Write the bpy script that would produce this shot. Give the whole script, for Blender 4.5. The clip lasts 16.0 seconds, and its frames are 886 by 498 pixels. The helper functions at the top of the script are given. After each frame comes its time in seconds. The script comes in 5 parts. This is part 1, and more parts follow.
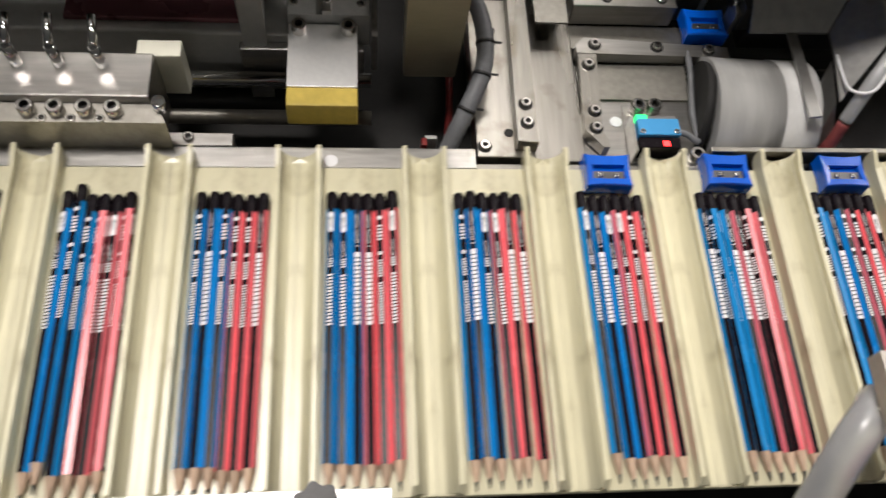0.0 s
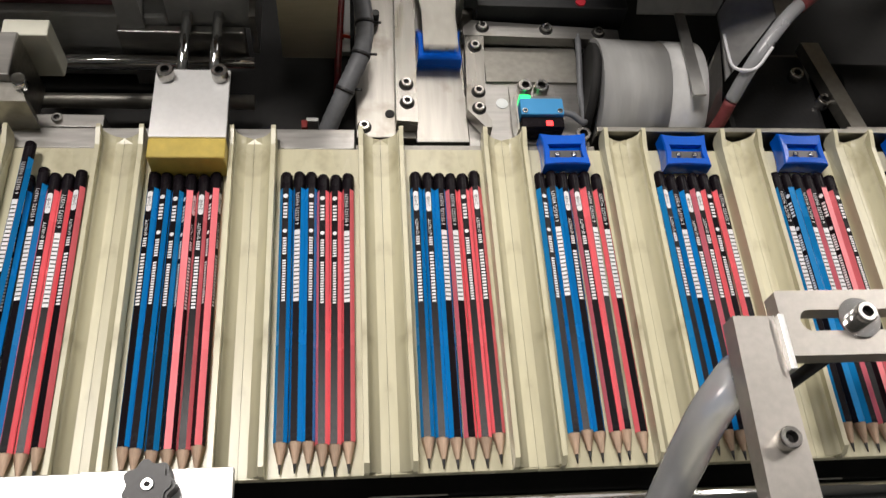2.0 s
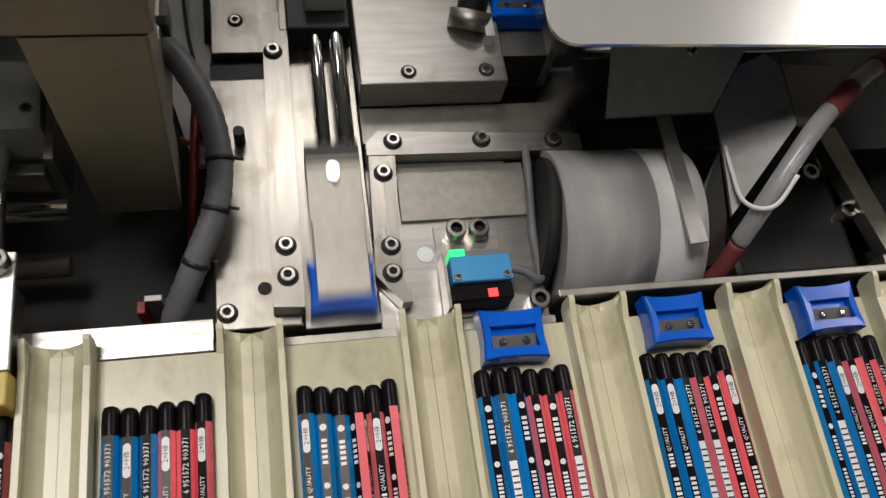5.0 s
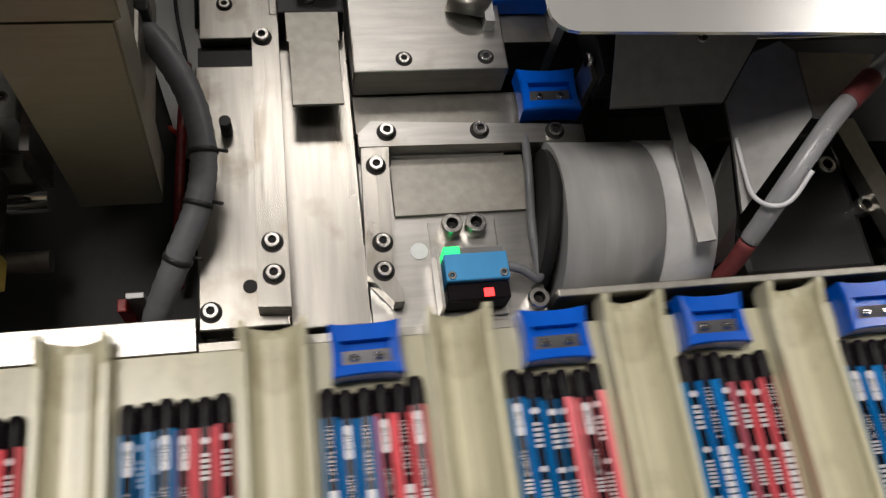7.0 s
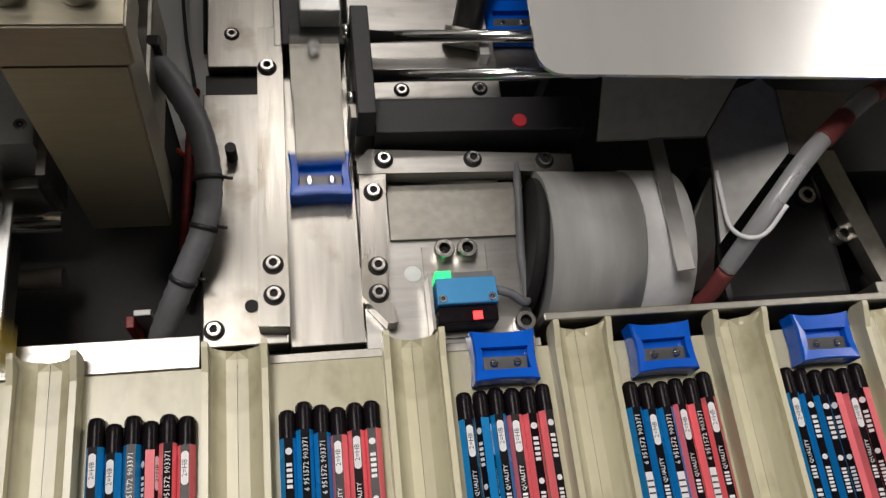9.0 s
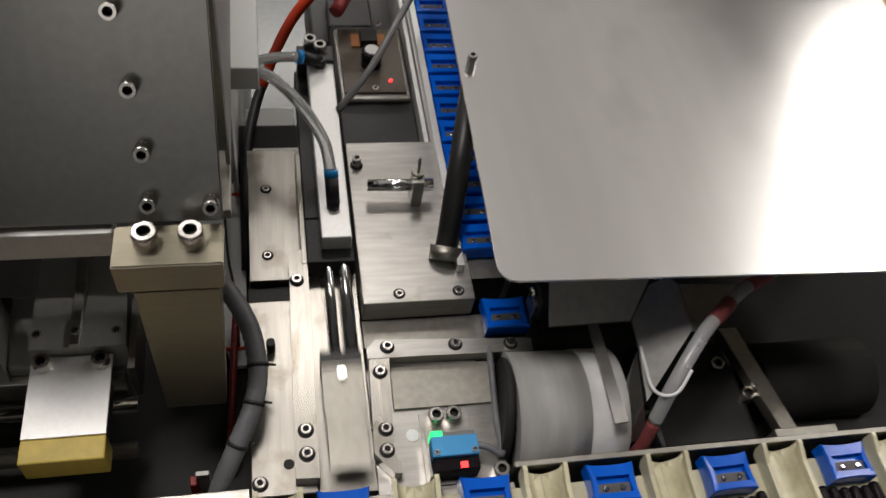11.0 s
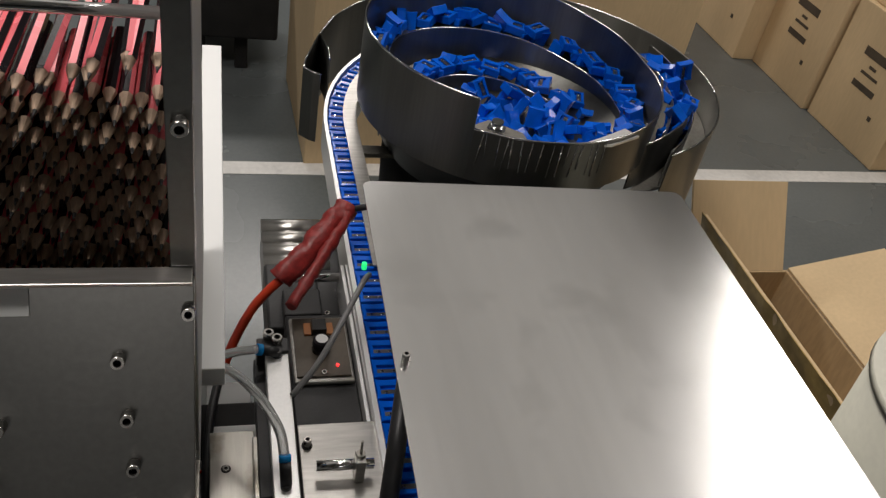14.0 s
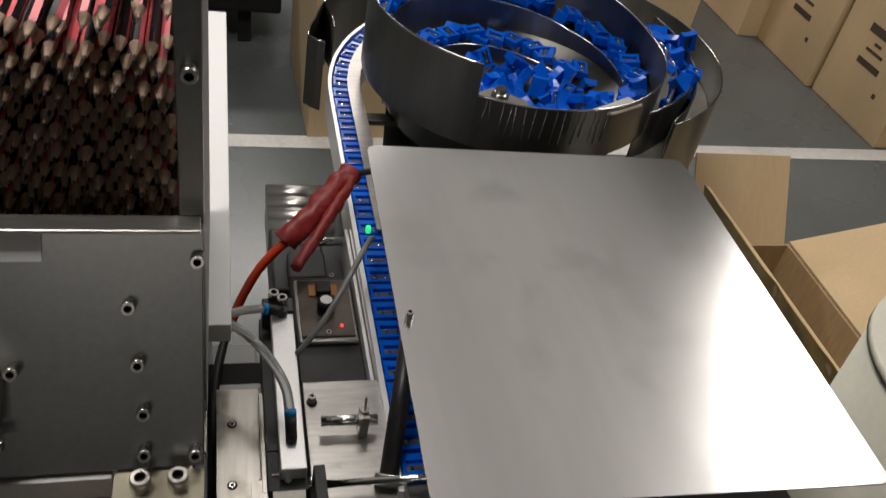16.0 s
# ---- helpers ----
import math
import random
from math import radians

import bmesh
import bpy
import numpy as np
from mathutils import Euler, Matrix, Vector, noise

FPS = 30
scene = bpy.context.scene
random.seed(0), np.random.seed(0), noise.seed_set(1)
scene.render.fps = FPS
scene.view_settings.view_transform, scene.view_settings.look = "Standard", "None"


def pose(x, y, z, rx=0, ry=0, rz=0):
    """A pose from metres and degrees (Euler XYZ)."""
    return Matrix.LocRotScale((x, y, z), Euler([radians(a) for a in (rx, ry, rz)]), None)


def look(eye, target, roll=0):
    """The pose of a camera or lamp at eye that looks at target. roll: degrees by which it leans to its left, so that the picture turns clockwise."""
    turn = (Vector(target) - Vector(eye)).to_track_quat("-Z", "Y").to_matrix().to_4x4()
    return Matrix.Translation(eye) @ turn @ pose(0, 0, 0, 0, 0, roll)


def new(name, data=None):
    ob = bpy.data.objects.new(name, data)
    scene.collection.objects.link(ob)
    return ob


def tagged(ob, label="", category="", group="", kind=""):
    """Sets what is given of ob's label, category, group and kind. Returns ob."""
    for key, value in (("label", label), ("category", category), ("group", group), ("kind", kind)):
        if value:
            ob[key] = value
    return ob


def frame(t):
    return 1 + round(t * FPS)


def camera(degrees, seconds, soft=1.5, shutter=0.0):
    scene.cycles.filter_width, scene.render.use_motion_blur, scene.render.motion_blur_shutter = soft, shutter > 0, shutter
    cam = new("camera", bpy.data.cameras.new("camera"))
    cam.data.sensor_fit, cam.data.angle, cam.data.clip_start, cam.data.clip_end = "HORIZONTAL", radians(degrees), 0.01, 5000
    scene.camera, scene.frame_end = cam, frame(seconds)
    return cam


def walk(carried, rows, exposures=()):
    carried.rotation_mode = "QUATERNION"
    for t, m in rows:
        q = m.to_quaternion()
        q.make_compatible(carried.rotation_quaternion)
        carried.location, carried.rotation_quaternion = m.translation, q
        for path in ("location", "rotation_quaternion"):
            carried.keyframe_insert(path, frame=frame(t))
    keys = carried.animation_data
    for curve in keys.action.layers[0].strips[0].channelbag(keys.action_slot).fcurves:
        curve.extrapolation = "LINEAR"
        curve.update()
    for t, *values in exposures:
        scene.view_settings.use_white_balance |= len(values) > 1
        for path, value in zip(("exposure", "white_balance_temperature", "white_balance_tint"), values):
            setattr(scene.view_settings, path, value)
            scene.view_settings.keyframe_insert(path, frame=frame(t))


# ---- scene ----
cam = camera(55.3, 16.0, soft=1.35, shutter=0.55)
PATH = [
    (0, (-0.1356, -0.2986, 0.4717), (-0.0340, 0.1414, -0.4206), 11.43),
    (0.5, (-0.1266, -0.3242, 0.4755), (0.0177, 0.1397, -0.3986), 15.98),
    (0.6, (-0.1196, -0.3271, 0.4696), (0.0164, 0.1489, -0.3993), 15.67),
    (1, (-0.0975, -0.3335, 0.4663), (0.0299, 0.1569, -0.3959), 13.35),
    (1.5, (-0.0779, -0.3314, 0.4608), (0.0415, 0.1371, -0.4146), 11.73),
    (2, (-0.0624, -0.3231, 0.4527), (0.0511, 0.1459, -0.4232), 11.47),
    (2.5, (-0.0597, -0.3078, 0.4532), (0.0605, 0.1676, -0.4184), 13.48),
    (3, (-0.0396, -0.2841, 0.4409), (0.0696, 0.2285, -0.4108), 10.84),
    (3.5, (-0.0446, -0.2048, 0.4280), (0.1219, 0.2326, -0.4558), 16.56),
    (4, (-0.0403, -0.1645, 0.3951), (0.1642, 0.2588, -0.4875), 19.51),
    (4.5, (-0.0289, -0.1411, 0.3864), (0.1561, 0.2667, -0.5078), 18.43),
    (5, (-0.0230, -0.1284, 0.3708), (0.1612, 0.2684, -0.5285), 18.82),
    (5.2, (-0.0188, -0.1254, 0.3653), (0.1597, 0.2638, -0.5384), 18.20),
    (7.3, (-0.0067, -0.1133, 0.3584), (0.1546, 0.2615, -0.5545), 18.17),
    (7.5, (-0.0041, -0.1116, 0.3626), (0.1461, 0.2592, -0.5539), 17.40),
    (8, (-0.0055, -0.1157, 0.3632), (0.1495, 0.2660, -0.5480), 17.58),
    (8.2, (-0.0046, -0.1142, 0.3661), (0.1477, 0.2646, -0.5467), 17.32),
    (10.3, (-0.0253, -0.1350, 0.4426), (0.1563, 0.3373, -0.4200), 16.35),
    (10.5, (-0.0293, -0.1500, 0.4592), (0.1484, 0.3623, -0.3810), 14.10),
    (11, (-0.0358, -0.1800, 0.4940), (0.1591, 0.3934, -0.3018), 12.65),
    (11.5, (-0.0500, -0.1895, 0.5301), (0.1799, 0.3865, -0.2543), 15.06),
    (12, (-0.0615, -0.1941, 0.5640), (0.1596, 0.4503, -0.1680), 12.91),
    (12.5, (-0.0550, -0.2007, 0.5857), (0.1923, 0.4821, -0.1018), 12.15),
    (13, (-0.0558, -0.2053, 0.6008), (0.1994, 0.5030, -0.0573), 12.92),
    (13.5, (-0.0522, -0.2116, 0.6090), (0.2160, 0.5269, -0.0097), 12.73),
    (14, (-0.0489, -0.2156, 0.6120), (0.2108, 0.5320, 0.0007), 11.96),
    (14.5, (-0.0490, -0.2150, 0.6116), (0.2104, 0.5341, 0.0021), 12.01),
    (15, (-0.0485, -0.2180, 0.6119), (0.2087, 0.5299, -0.0000), 11.77),
    (15.5, (-0.0489, -0.2216, 0.6114), (0.2069, 0.5250, -0.0027), 11.80),
    (16, (-0.0521, -0.2329, 0.6041), (0.2049, 0.5002, -0.0256), 12.41),
]
walk(cam, [(t, look(eye, target, roll)) for t, eye, target, roll in PATH],
     exposures=[(0, 0.86), (0.5, 0.74), (1.5, 0.74), (2.0, 0.6), (2.5, 0.6), (3.0, 0.64), (4.0, 0.3), (5.2, 0.2), (8.2, 0.2), (10.3, 0.24),
                (12.0, 0.12), (13.0, -0.03), (16.0, 0.0)])

# ---------------------------------------------------------------- light
FLOOR = -0.72
CEILING = 2.15
world = bpy.data.worlds.new("hall")
scene.world = world
world.use_nodes = True
world.node_tree.nodes["Background"].inputs[0].default_value = (0.75, 0.86, 1.0, 1)
world.node_tree.nodes["Background"].inputs[1].default_value = 0.1


def tube_or_fill_lamp(x, y, sx, sy, power, turn):
    lamp = bpy.data.lights.new("tube_or_fill_light", "AREA")
    lamp.shape, lamp.size, lamp.size_y, lamp.energy = "RECTANGLE", sx, sy, power
    lamp.color = (1.0, 0.935, 0.885)
    ob = new("tube_or_fill_light", lamp)
    ob.matrix_world = pose(x, y, CEILING - 0.06, 0, 0, turn)
    return ob


# last three rows are added fill: south wall, broad ceiling glow, carton aisle
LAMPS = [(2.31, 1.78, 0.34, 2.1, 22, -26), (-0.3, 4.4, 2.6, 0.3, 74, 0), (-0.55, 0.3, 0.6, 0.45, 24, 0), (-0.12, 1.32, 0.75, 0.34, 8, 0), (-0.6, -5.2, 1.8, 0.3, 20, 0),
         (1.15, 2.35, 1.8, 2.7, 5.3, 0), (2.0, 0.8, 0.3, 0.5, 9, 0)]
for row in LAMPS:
    tube_or_fill_lamp(*row)


# ---------------------------------------------------------------- materials
def material(name, rgb, rough=0.5, metal=0.0, vary=0.12, scale=8.0, fine=0.0, fine_scale=300.0, bump=0.0, stretch=(1, 1, 1),
             coat=0.0, clear=0.0, ior=1.45, per_piece=0.0, stain=None, stain_scale=5.0, stain_at=0.62, rough_vary=0.1, brushed=0.0):
    """Colour with broad and fine variation, grain stretched along an axis, and stains with a shape of their own."""
    m = bpy.data.materials.new(name)
    m.use_nodes = True
    n, link = m.node_tree.nodes, m.node_tree.links
    b = n["Principled BSDF"]
    where = n.new("ShaderNodeTexCoord")
    mapped = n.new("ShaderNodeMapping")
    mapped.inputs["Scale"].default_value = stretch
    link.new(where.outputs["Object"], mapped.inputs[0])
    broad = n.new("ShaderNodeTexNoise")
    broad.inputs["Scale"].default_value, broad.inputs["Detail"].default_value = scale, 5
    link.new(mapped.outputs[0], broad.inputs["Vector"])
    grain = n.new("ShaderNodeTexNoise")
    grain.inputs["Scale"].default_value, grain.inputs["Detail"].default_value = fine_scale, 3
    link.new(mapped.outputs[0], grain.inputs["Vector"])
    low, high = [max(0.0, c * (1 - vary)) for c in rgb], [min(1.0, c * (1 + vary)) for c in rgb]
    ramp = n.new("ShaderNodeValToRGB")
    ramp.color_ramp.elements[0].position, ramp.color_ramp.elements[1].position = 0.3, 0.7
    ramp.color_ramp.elements[0].color, ramp.color_ramp.elements[1].color = (*low, 1), (*high, 1)
    link.new(broad.outputs["Fac"], ramp.inputs[0])
    colour = ramp.outputs[0]
    if fine:
        mix = n.new("ShaderNodeMix")
        mix.data_type, mix.blend_type = "RGBA", "MULTIPLY"
        mix.inputs[0].default_value = fine
        link.new(colour, mix.inputs[6])
        tone = n.new("ShaderNodeValToRGB")
        tone.color_ramp.elements[0].position, tone.color_ramp.elements[1].position = 0.35, 0.65
        tone.color_ramp.elements[0].color = (0.45, 0.45, 0.45, 1)
        link.new(grain.outputs["Fac"], tone.inputs[0])
        link.new(tone.outputs[0], mix.inputs[7])
        colour = mix.outputs[2]
    if stain:
        spots = n.new("ShaderNodeTexNoise")
        spots.inputs["Scale"].default_value, spots.inputs["Detail"].default_value = stain_scale, 4
        link.new(where.outputs["Object"], spots.inputs["Vector"])
        cut = n.new("ShaderNodeValToRGB")
        cut.color_ramp.elements[0].position, cut.color_ramp.elements[1].position = stain_at, stain_at + 0.12
        cut.color_ramp.elements[0].color, cut.color_ramp.elements[1].color = (0, 0, 0, 1), (0.8, 0.8, 0.8, 1)
        link.new(spots.outputs["Fac"], cut.inputs[0])
        mix = n.new("ShaderNodeMix")
        mix.data_type = "RGBA"
        link.new(cut.outputs[0], mix.inputs[0])
        link.new(colour, mix.inputs[6])
        mix.inputs[7].default_value = (*stain, 1)
        colour = mix.outputs[2]
    if per_piece:
        info = n.new("ShaderNodeObjectInfo")
        span = n.new("ShaderNodeMapRange")
        span.inputs[3].default_value, span.inputs[4].default_value = 1 - per_piece, 1 + per_piece
        link.new(info.outputs["Random"], span.inputs[0])
        hsv = n.new("ShaderNodeHueSaturation")
        link.new(span.outputs[0], hsv.inputs["Value"])
        link.new(colour, hsv.inputs["Color"])
        colour = hsv.outputs[0]
    link.new(colour, b.inputs["Base Color"])
    gloss = n.new("ShaderNodeMapRange")
    gloss.inputs[3].default_value, gloss.inputs[4].default_value = max(0.02, rough - rough_vary), min(1, rough + rough_vary)
    link.new(broad.outputs["Fac"], gloss.inputs[0])
    link.new(gloss.outputs[0], b.inputs["Roughness"])
    b.inputs["Metallic"].default_value = metal
    b.inputs["IOR"].default_value = ior
    b.inputs["Coat Weight"].default_value = coat
    b.inputs["Transmission Weight"].default_value = clear
    if brushed:
        along = n.new("ShaderNodeTangent")
        along.direction_type, along.axis = "RADIAL", "Z"
        link.new(along.outputs[0], b.inputs["Tangent"])
        b.inputs["Anisotropic"].default_value, b.inputs["Anisotropic Rotation"].default_value = brushed, 0.25
    if bump:
        relief = n.new("ShaderNodeBump")
        relief.inputs["Strength"].default_value, relief.inputs["Distance"].default_value = bump, 0.001
        link.new(grain.outputs["Fac"], relief.inputs["Height"])
        link.new(relief.outputs[0], b.inputs["Normal"])
    return m


def glow(name, rgb, power):
    m = bpy.data.materials.new(name)
    m.use_nodes = True
    b = m.node_tree.nodes["Principled BSDF"]
    b.inputs["Base Color"].default_value = (*rgb, 1)
    b.inputs["Emission Color"].default_value = (*rgb, 1)
    b.inputs["Emission Strength"].default_value = power
    return m


STEEL = material("brushed_steel", (0.52, 0.507, 0.48), 0.33, 1.0, 0.14, 9, 0.3, 260, 0.14, (0.12, 1, 1), stain=(0.36, 0.34, 0.3), stain_scale=38, stain_at=0.6, rough_vary=0.12)
STEEL_Y = material("milled_steel", (0.43, 0.412, 0.375), 0.29, 1.0, 0.22, 14, 0.25, 260, 0.1, (1, 0.08, 1), stain=(0.25, 0.225, 0.185), stain_scale=30, stain_at=0.54)
DULL = material("dull_steel", (0.36, 0.345, 0.31), 0.42, 1.0, 0.18, 12, 0.25, 200, 0.15)
SHEET = material("satin_stainless_sheet", (0.62, 0.62, 0.61), 0.2, 1.0, 0.05, 9, 0.06, 120, 0.03, (1, 0.12, 1), stain=(0.53, 0.53, 0.52),
                 stain_scale=11, stain_at=0.56, rough_vary=0.06)
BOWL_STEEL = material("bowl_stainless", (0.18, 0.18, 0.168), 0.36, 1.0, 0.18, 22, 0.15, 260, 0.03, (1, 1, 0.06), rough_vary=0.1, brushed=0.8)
SMOKE_HOSE = material("smoky_grey_hose", (0.68, 0.69, 0.71), 0.25, 0.0, 0.1, 30, clear=0.6)
CHROME = material("chrome", (0.78, 0.78, 0.78), 0.1, 1.0, 0.05, 20, rough_vary=0.03)
BOLT = material("socket_screw_steel", (0.62, 0.6, 0.57), 0.24, 1.0, 0.15, 200)
BLACK = material("black_anodised", (0.02, 0.02, 0.021), 0.42, 0.0, 0.3, 20, 0.3, 400, 0.1)
# near-black painted into holes, sockets and slots in place of shade
HOLE_SHADE = material("bore_shade", (0.015, 0.014, 0.013), 0.7)
RUBBER = material("grey_corrugated_sleeve", (0.16, 0.165, 0.175), 0.5, 0.0, 0.2, 40, 0.2, 300)
CAST = material("dark_machine_bed", (0.016, 0.0155, 0.015), 0.75, 0.0, 0.4, 12, 0.3, 200, 0.1)
OLIVE = material("zinc_plated_block", (0.25, 0.23, 0.175), 0.4, 0.8, 0.1, 9, 0.12, 420, 0.1, (0.15, 1, 1))
TRAY = material("cream_plastic", (0.64, 0.605, 0.43), 0.27, 0.0, 0.09, 18, 0.12, 180, 0.08, (1, 0.25, 1), stain=(0.4, 0.36, 0.23), stain_scale=24,
                stain_at=0.585, per_piece=0.1)
URETHANE = material("yellow_urethane", (0.62, 0.47, 0.1), 0.35, 0.0, 0.14, 30, 0.2, 200)
ARM_ALU = material("dull_aluminium", (0.5, 0.475, 0.44), 0.42, 0.85, 0.08, 20, 0.15, 240, 0.06)
WHITE_PLATE = material("bright_aluminium", (0.86, 0.86, 0.85), 0.34, 0.6, 0.04, 10, 0.08, 300, 0.05)
BLUE = material("blue_plastic", (0.001, 0.105, 0.62), 0.2, 0.0, 0.12, 60, rough_vary=0.08, per_piece=0.1)
SENSOR_BLUE = material("sensor_blue", (0.05, 0.3, 0.62), 0.4, 0.0, 0.06, 60)
PENCIL_BLUE = material("blue_lacquer", (0.006, 0.23, 0.58), 0.26, 0.0, 0.08, 30, per_piece=0.12)
PENCIL_RED = material("coral_red_lacquer", (0.86, 0.18, 0.21), 0.26, 0.0, 0.08, 30, per_piece=0.1)
PENCIL_BLACK = material("black_lacquer", (0.008, 0.006, 0.008), 0.26, 0.0, 0.2, 40, ior=1.2, rough_vary=0.06)
WOOD = material("basswood", (0.6, 0.43, 0.31), 0.65, 0.0, 0.16, 60, 0.4, 700, 0.2, (1, 0.1, 1), per_piece=0.16)
BLADE = material("blued_blade", (0.13, 0.13, 0.135), 0.42, 0.9, 0.15, 80)
LEAD = material("graphite", (0.04, 0.04, 0.042), 0.4, 0.3, 0.2, 200)
PRINT = material("white_print", (0.78, 0.78, 0.8), 0.4, 0.0, 0.05, 200)
INK = material("black_ink", (0.02, 0.02, 0.02), 0.5)
CARTON = material("kraft_cardboard", (0.68, 0.51, 0.3), 0.8, 0.0, 0.1, 4, 0.1, 120, 0.12, (1, 1, 0.2))
# darker copy of the cardboard: shade painted into the open carton's walls and bottom
CARTON_SHADED = material("shaded_cardboard", (0.5, 0.36, 0.2), 0.85, 0.0, 0.1, 5, 0.25, 140, 0.12, (1, 1, 0.2))
TAPE = material("brown_packing_tape", (0.5, 0.35, 0.13), 0.14, 0.0, 0.2, 30, 0.2, 90, 0.5, rough_vary=0.08)
EPOXY = material("grey_epoxy_floor", (0.13, 0.146, 0.148), 0.27, 0.0, 0.14, 1.4, 0.15, 90, 0.05, stain=(0.075, 0.08, 0.082), stain_scale=0.9,
                 stain_at=0.55)
LINE = material("white_floor_paint", (0.72, 0.71, 0.68), 0.5, 0.0, 0.08, 9, 0.2, 60, stain=(0.45, 0.44, 0.42), stain_scale=14)
WALL = material("painted_wall", (0.22, 0.225, 0.22), 0.8, 0.0, 0.05, 1.5, 0.1, 60)
CEIL = material("white_ceiling", (0.78, 0.78, 0.77), 0.8, 0.0, 0.05, 1.5, 0.1, 60)
WHITE = material("white_enamel", (0.82, 0.83, 0.82), 0.35, 0.0, 0.03, 6)
RED_TAPE = material("red_insulating_tape", (0.25, 0.02, 0.018), 0.42, 0.0, 0.35, 70, 0.5, 220, 0.6, stain=(0.14, 0.015, 0.012), stain_scale=70, stain_at=0.55)
DULL_RED = material("faded_red_sleeve", (0.2, 0.045, 0.045), 0.6, 0.0, 0.25, 60, 0.3, 200)
DRUM = material("grimy_plastic_drum", (0.42, 0.42, 0.41), 0.55, 0.0, 0.14, 30, 0.3, 160, 0.1, (1, 0.15, 0.15), stain=(0.34, 0.34, 0.33), stain_scale=40, stain_at=0.5)
RED_WIRE = material("red_cable", (0.62, 0.05, 0.015), 0.35, 0.0, 0.1, 40)
BLACK_WIRE = material("black_cable", (0.02, 0.02, 0.022), 0.45)
CLEAR_TUBE = material("milky_pneumatic_tube", (0.74, 0.76, 0.75), 0.16, 0.0, 0.05, 40, clear=0.72)
GREY_TUBE = material("grey_pneumatic_tube", (0.22, 0.22, 0.22), 0.3, 0.0, 0.1, 40, clear=0.2)
TEFLON = material("white_plastic_roll", (0.72, 0.72, 0.71), 0.6, 0.0, 0.1, 12, 0.25, 90, stain=(0.3, 0.3, 0.29), stain_scale=25)
GREY_PAINT = material("grey_bent_sheet", (0.44, 0.44, 0.425), 0.45, 0.4, 0.08, 10, 0.15, 200)
GUARD = material("dull_stainless_guard", (0.42, 0.415, 0.4), 0.4, 0.92, 0.12, 14, 0.2, 180, 0.06, stain=(0.3, 0.3, 0.29), stain_scale=30, stain_at=0.58)
MAROON = material("maroon_reflector", (0.16, 0.06, 0.07), 0.3, 0.3, 0.1, 20)
BROWN = material("phenolic_face", (0.1, 0.08, 0.06), 0.4, 0.1, 0.15, 30, 0.2, 200)
ORANGE = material("orange_plastic", (0.38, 0.15, 0.05), 0.4)
CREAM_BIN = material("cream_plastic_bin", (0.72, 0.71, 0.6), 0.5, 0.0, 0.04, 8, 0.1, 90)
DARK_SHEET = material("dark_stainless_sheet", (0.3, 0.3, 0.29), 0.3, 1.0, 0.1, 6, 0.15, 200, 0.05, stain=(0.2, 0.2, 0.19), stain_scale=9, stain_at=0.6)
GREEN_GLOW = glow("green_led", (0.02, 0.8, 0.2), 1.1)
DIM_RED = glow("dim_red_led", (0.3, 0.006, 0.015), 0.15)
RED_GLOW = glow("red_led", (1.0, 0.03, 0.03), 2.5)


# ---------------------------------------------------------------- mesh helpers
def box(bm, x0, x1, y0, y1, z0, z1, bevel=0.0, m=None, mat=0):
    made = bmesh.ops.create_cube(bm, size=1.0)["verts"]
    for v in made:
        v.co = Vector((x0 + (v.co.x + 0.5) * (x1 - x0), y0 + (v.co.y + 0.5) * (y1 - y0), z0 + (v.co.z + 0.5) * (z1 - z0)))
    faces = {f for v in made for f in v.link_faces}
    for f in faces:
        f.material_index = mat
    if bevel:
        edges = list({e for v in made for e in v.link_edges})
        out = bmesh.ops.bevel(bm, geom=edges, offset=bevel, segments=2, affect="EDGES", profile=0.5)
        made = list({v for f in out["faces"] for v in f.verts} | {v for v in made if v.is_valid})
        for f in out["faces"]:
            f.material_index = mat
    if m is not None:
        for v in made:
            v.co = m @ v.co
    return made


def prism(bm, outline, z0, z1, mat=0, m=None):
    """An upright slab over an outline of (x, y) corners, counter-clockwise."""
    low = [bm.verts.new((x, y, z0)) for x, y in outline]
    top = [bm.verts.new((x, y, z1)) for x, y in outline]
    faces = [bm.faces.new(top), bm.faces.new(low[::-1])]
    for i in range(len(outline)):
        j = (i + 1) % len(outline)
        faces.append(bm.faces.new((low[i], low[j], top[j], top[i])))
    for f in faces:
        f.material_index = mat
    if m is not None:
        for v in low + top:
            v.co = m @ v.co
    return low + top


def rounded(x0, x1, y0, y1, r, n=4):
    out = []
    for cx, cy, a in ((x1 - r, y1 - r, 0), (x0 + r, y1 - r, 90), (x0 + r, y0 + r, 180), (x1 - r, y0 + r, 270)):
        for k in range(n + 1):
            w = radians(a + 90 * k / n)
            out.append((cx + r * math.cos(w), cy + r * math.sin(w)))
    return out


def rod(bm, a, b, r, n=18, r2=None, caps=True, mat=0):
    a, b = Vector(a), Vector(b)
    turn = (b - a).to_track_quat("Z", "Y").to_matrix()
    r2 = r if r2 is None else r2
    rings = []
    for p, q in ((a, r), (b, r2)):
        rings.append([bm.verts.new(p + turn @ Vector((q * math.cos(2 * math.pi * k / n), q * math.sin(2 * math.pi * k / n), 0))) for k in range(n)])
    for k in range(n):
        j = (k + 1) % n
        f = bm.faces.new((rings[0][k], rings[0][j], rings[1][j], rings[1][k]))
        f.smooth, f.material_index = True, mat
    if caps:
        bm.faces.new(rings[0][::-1]).material_index = mat
        bm.faces.new(rings[1]).material_index = mat


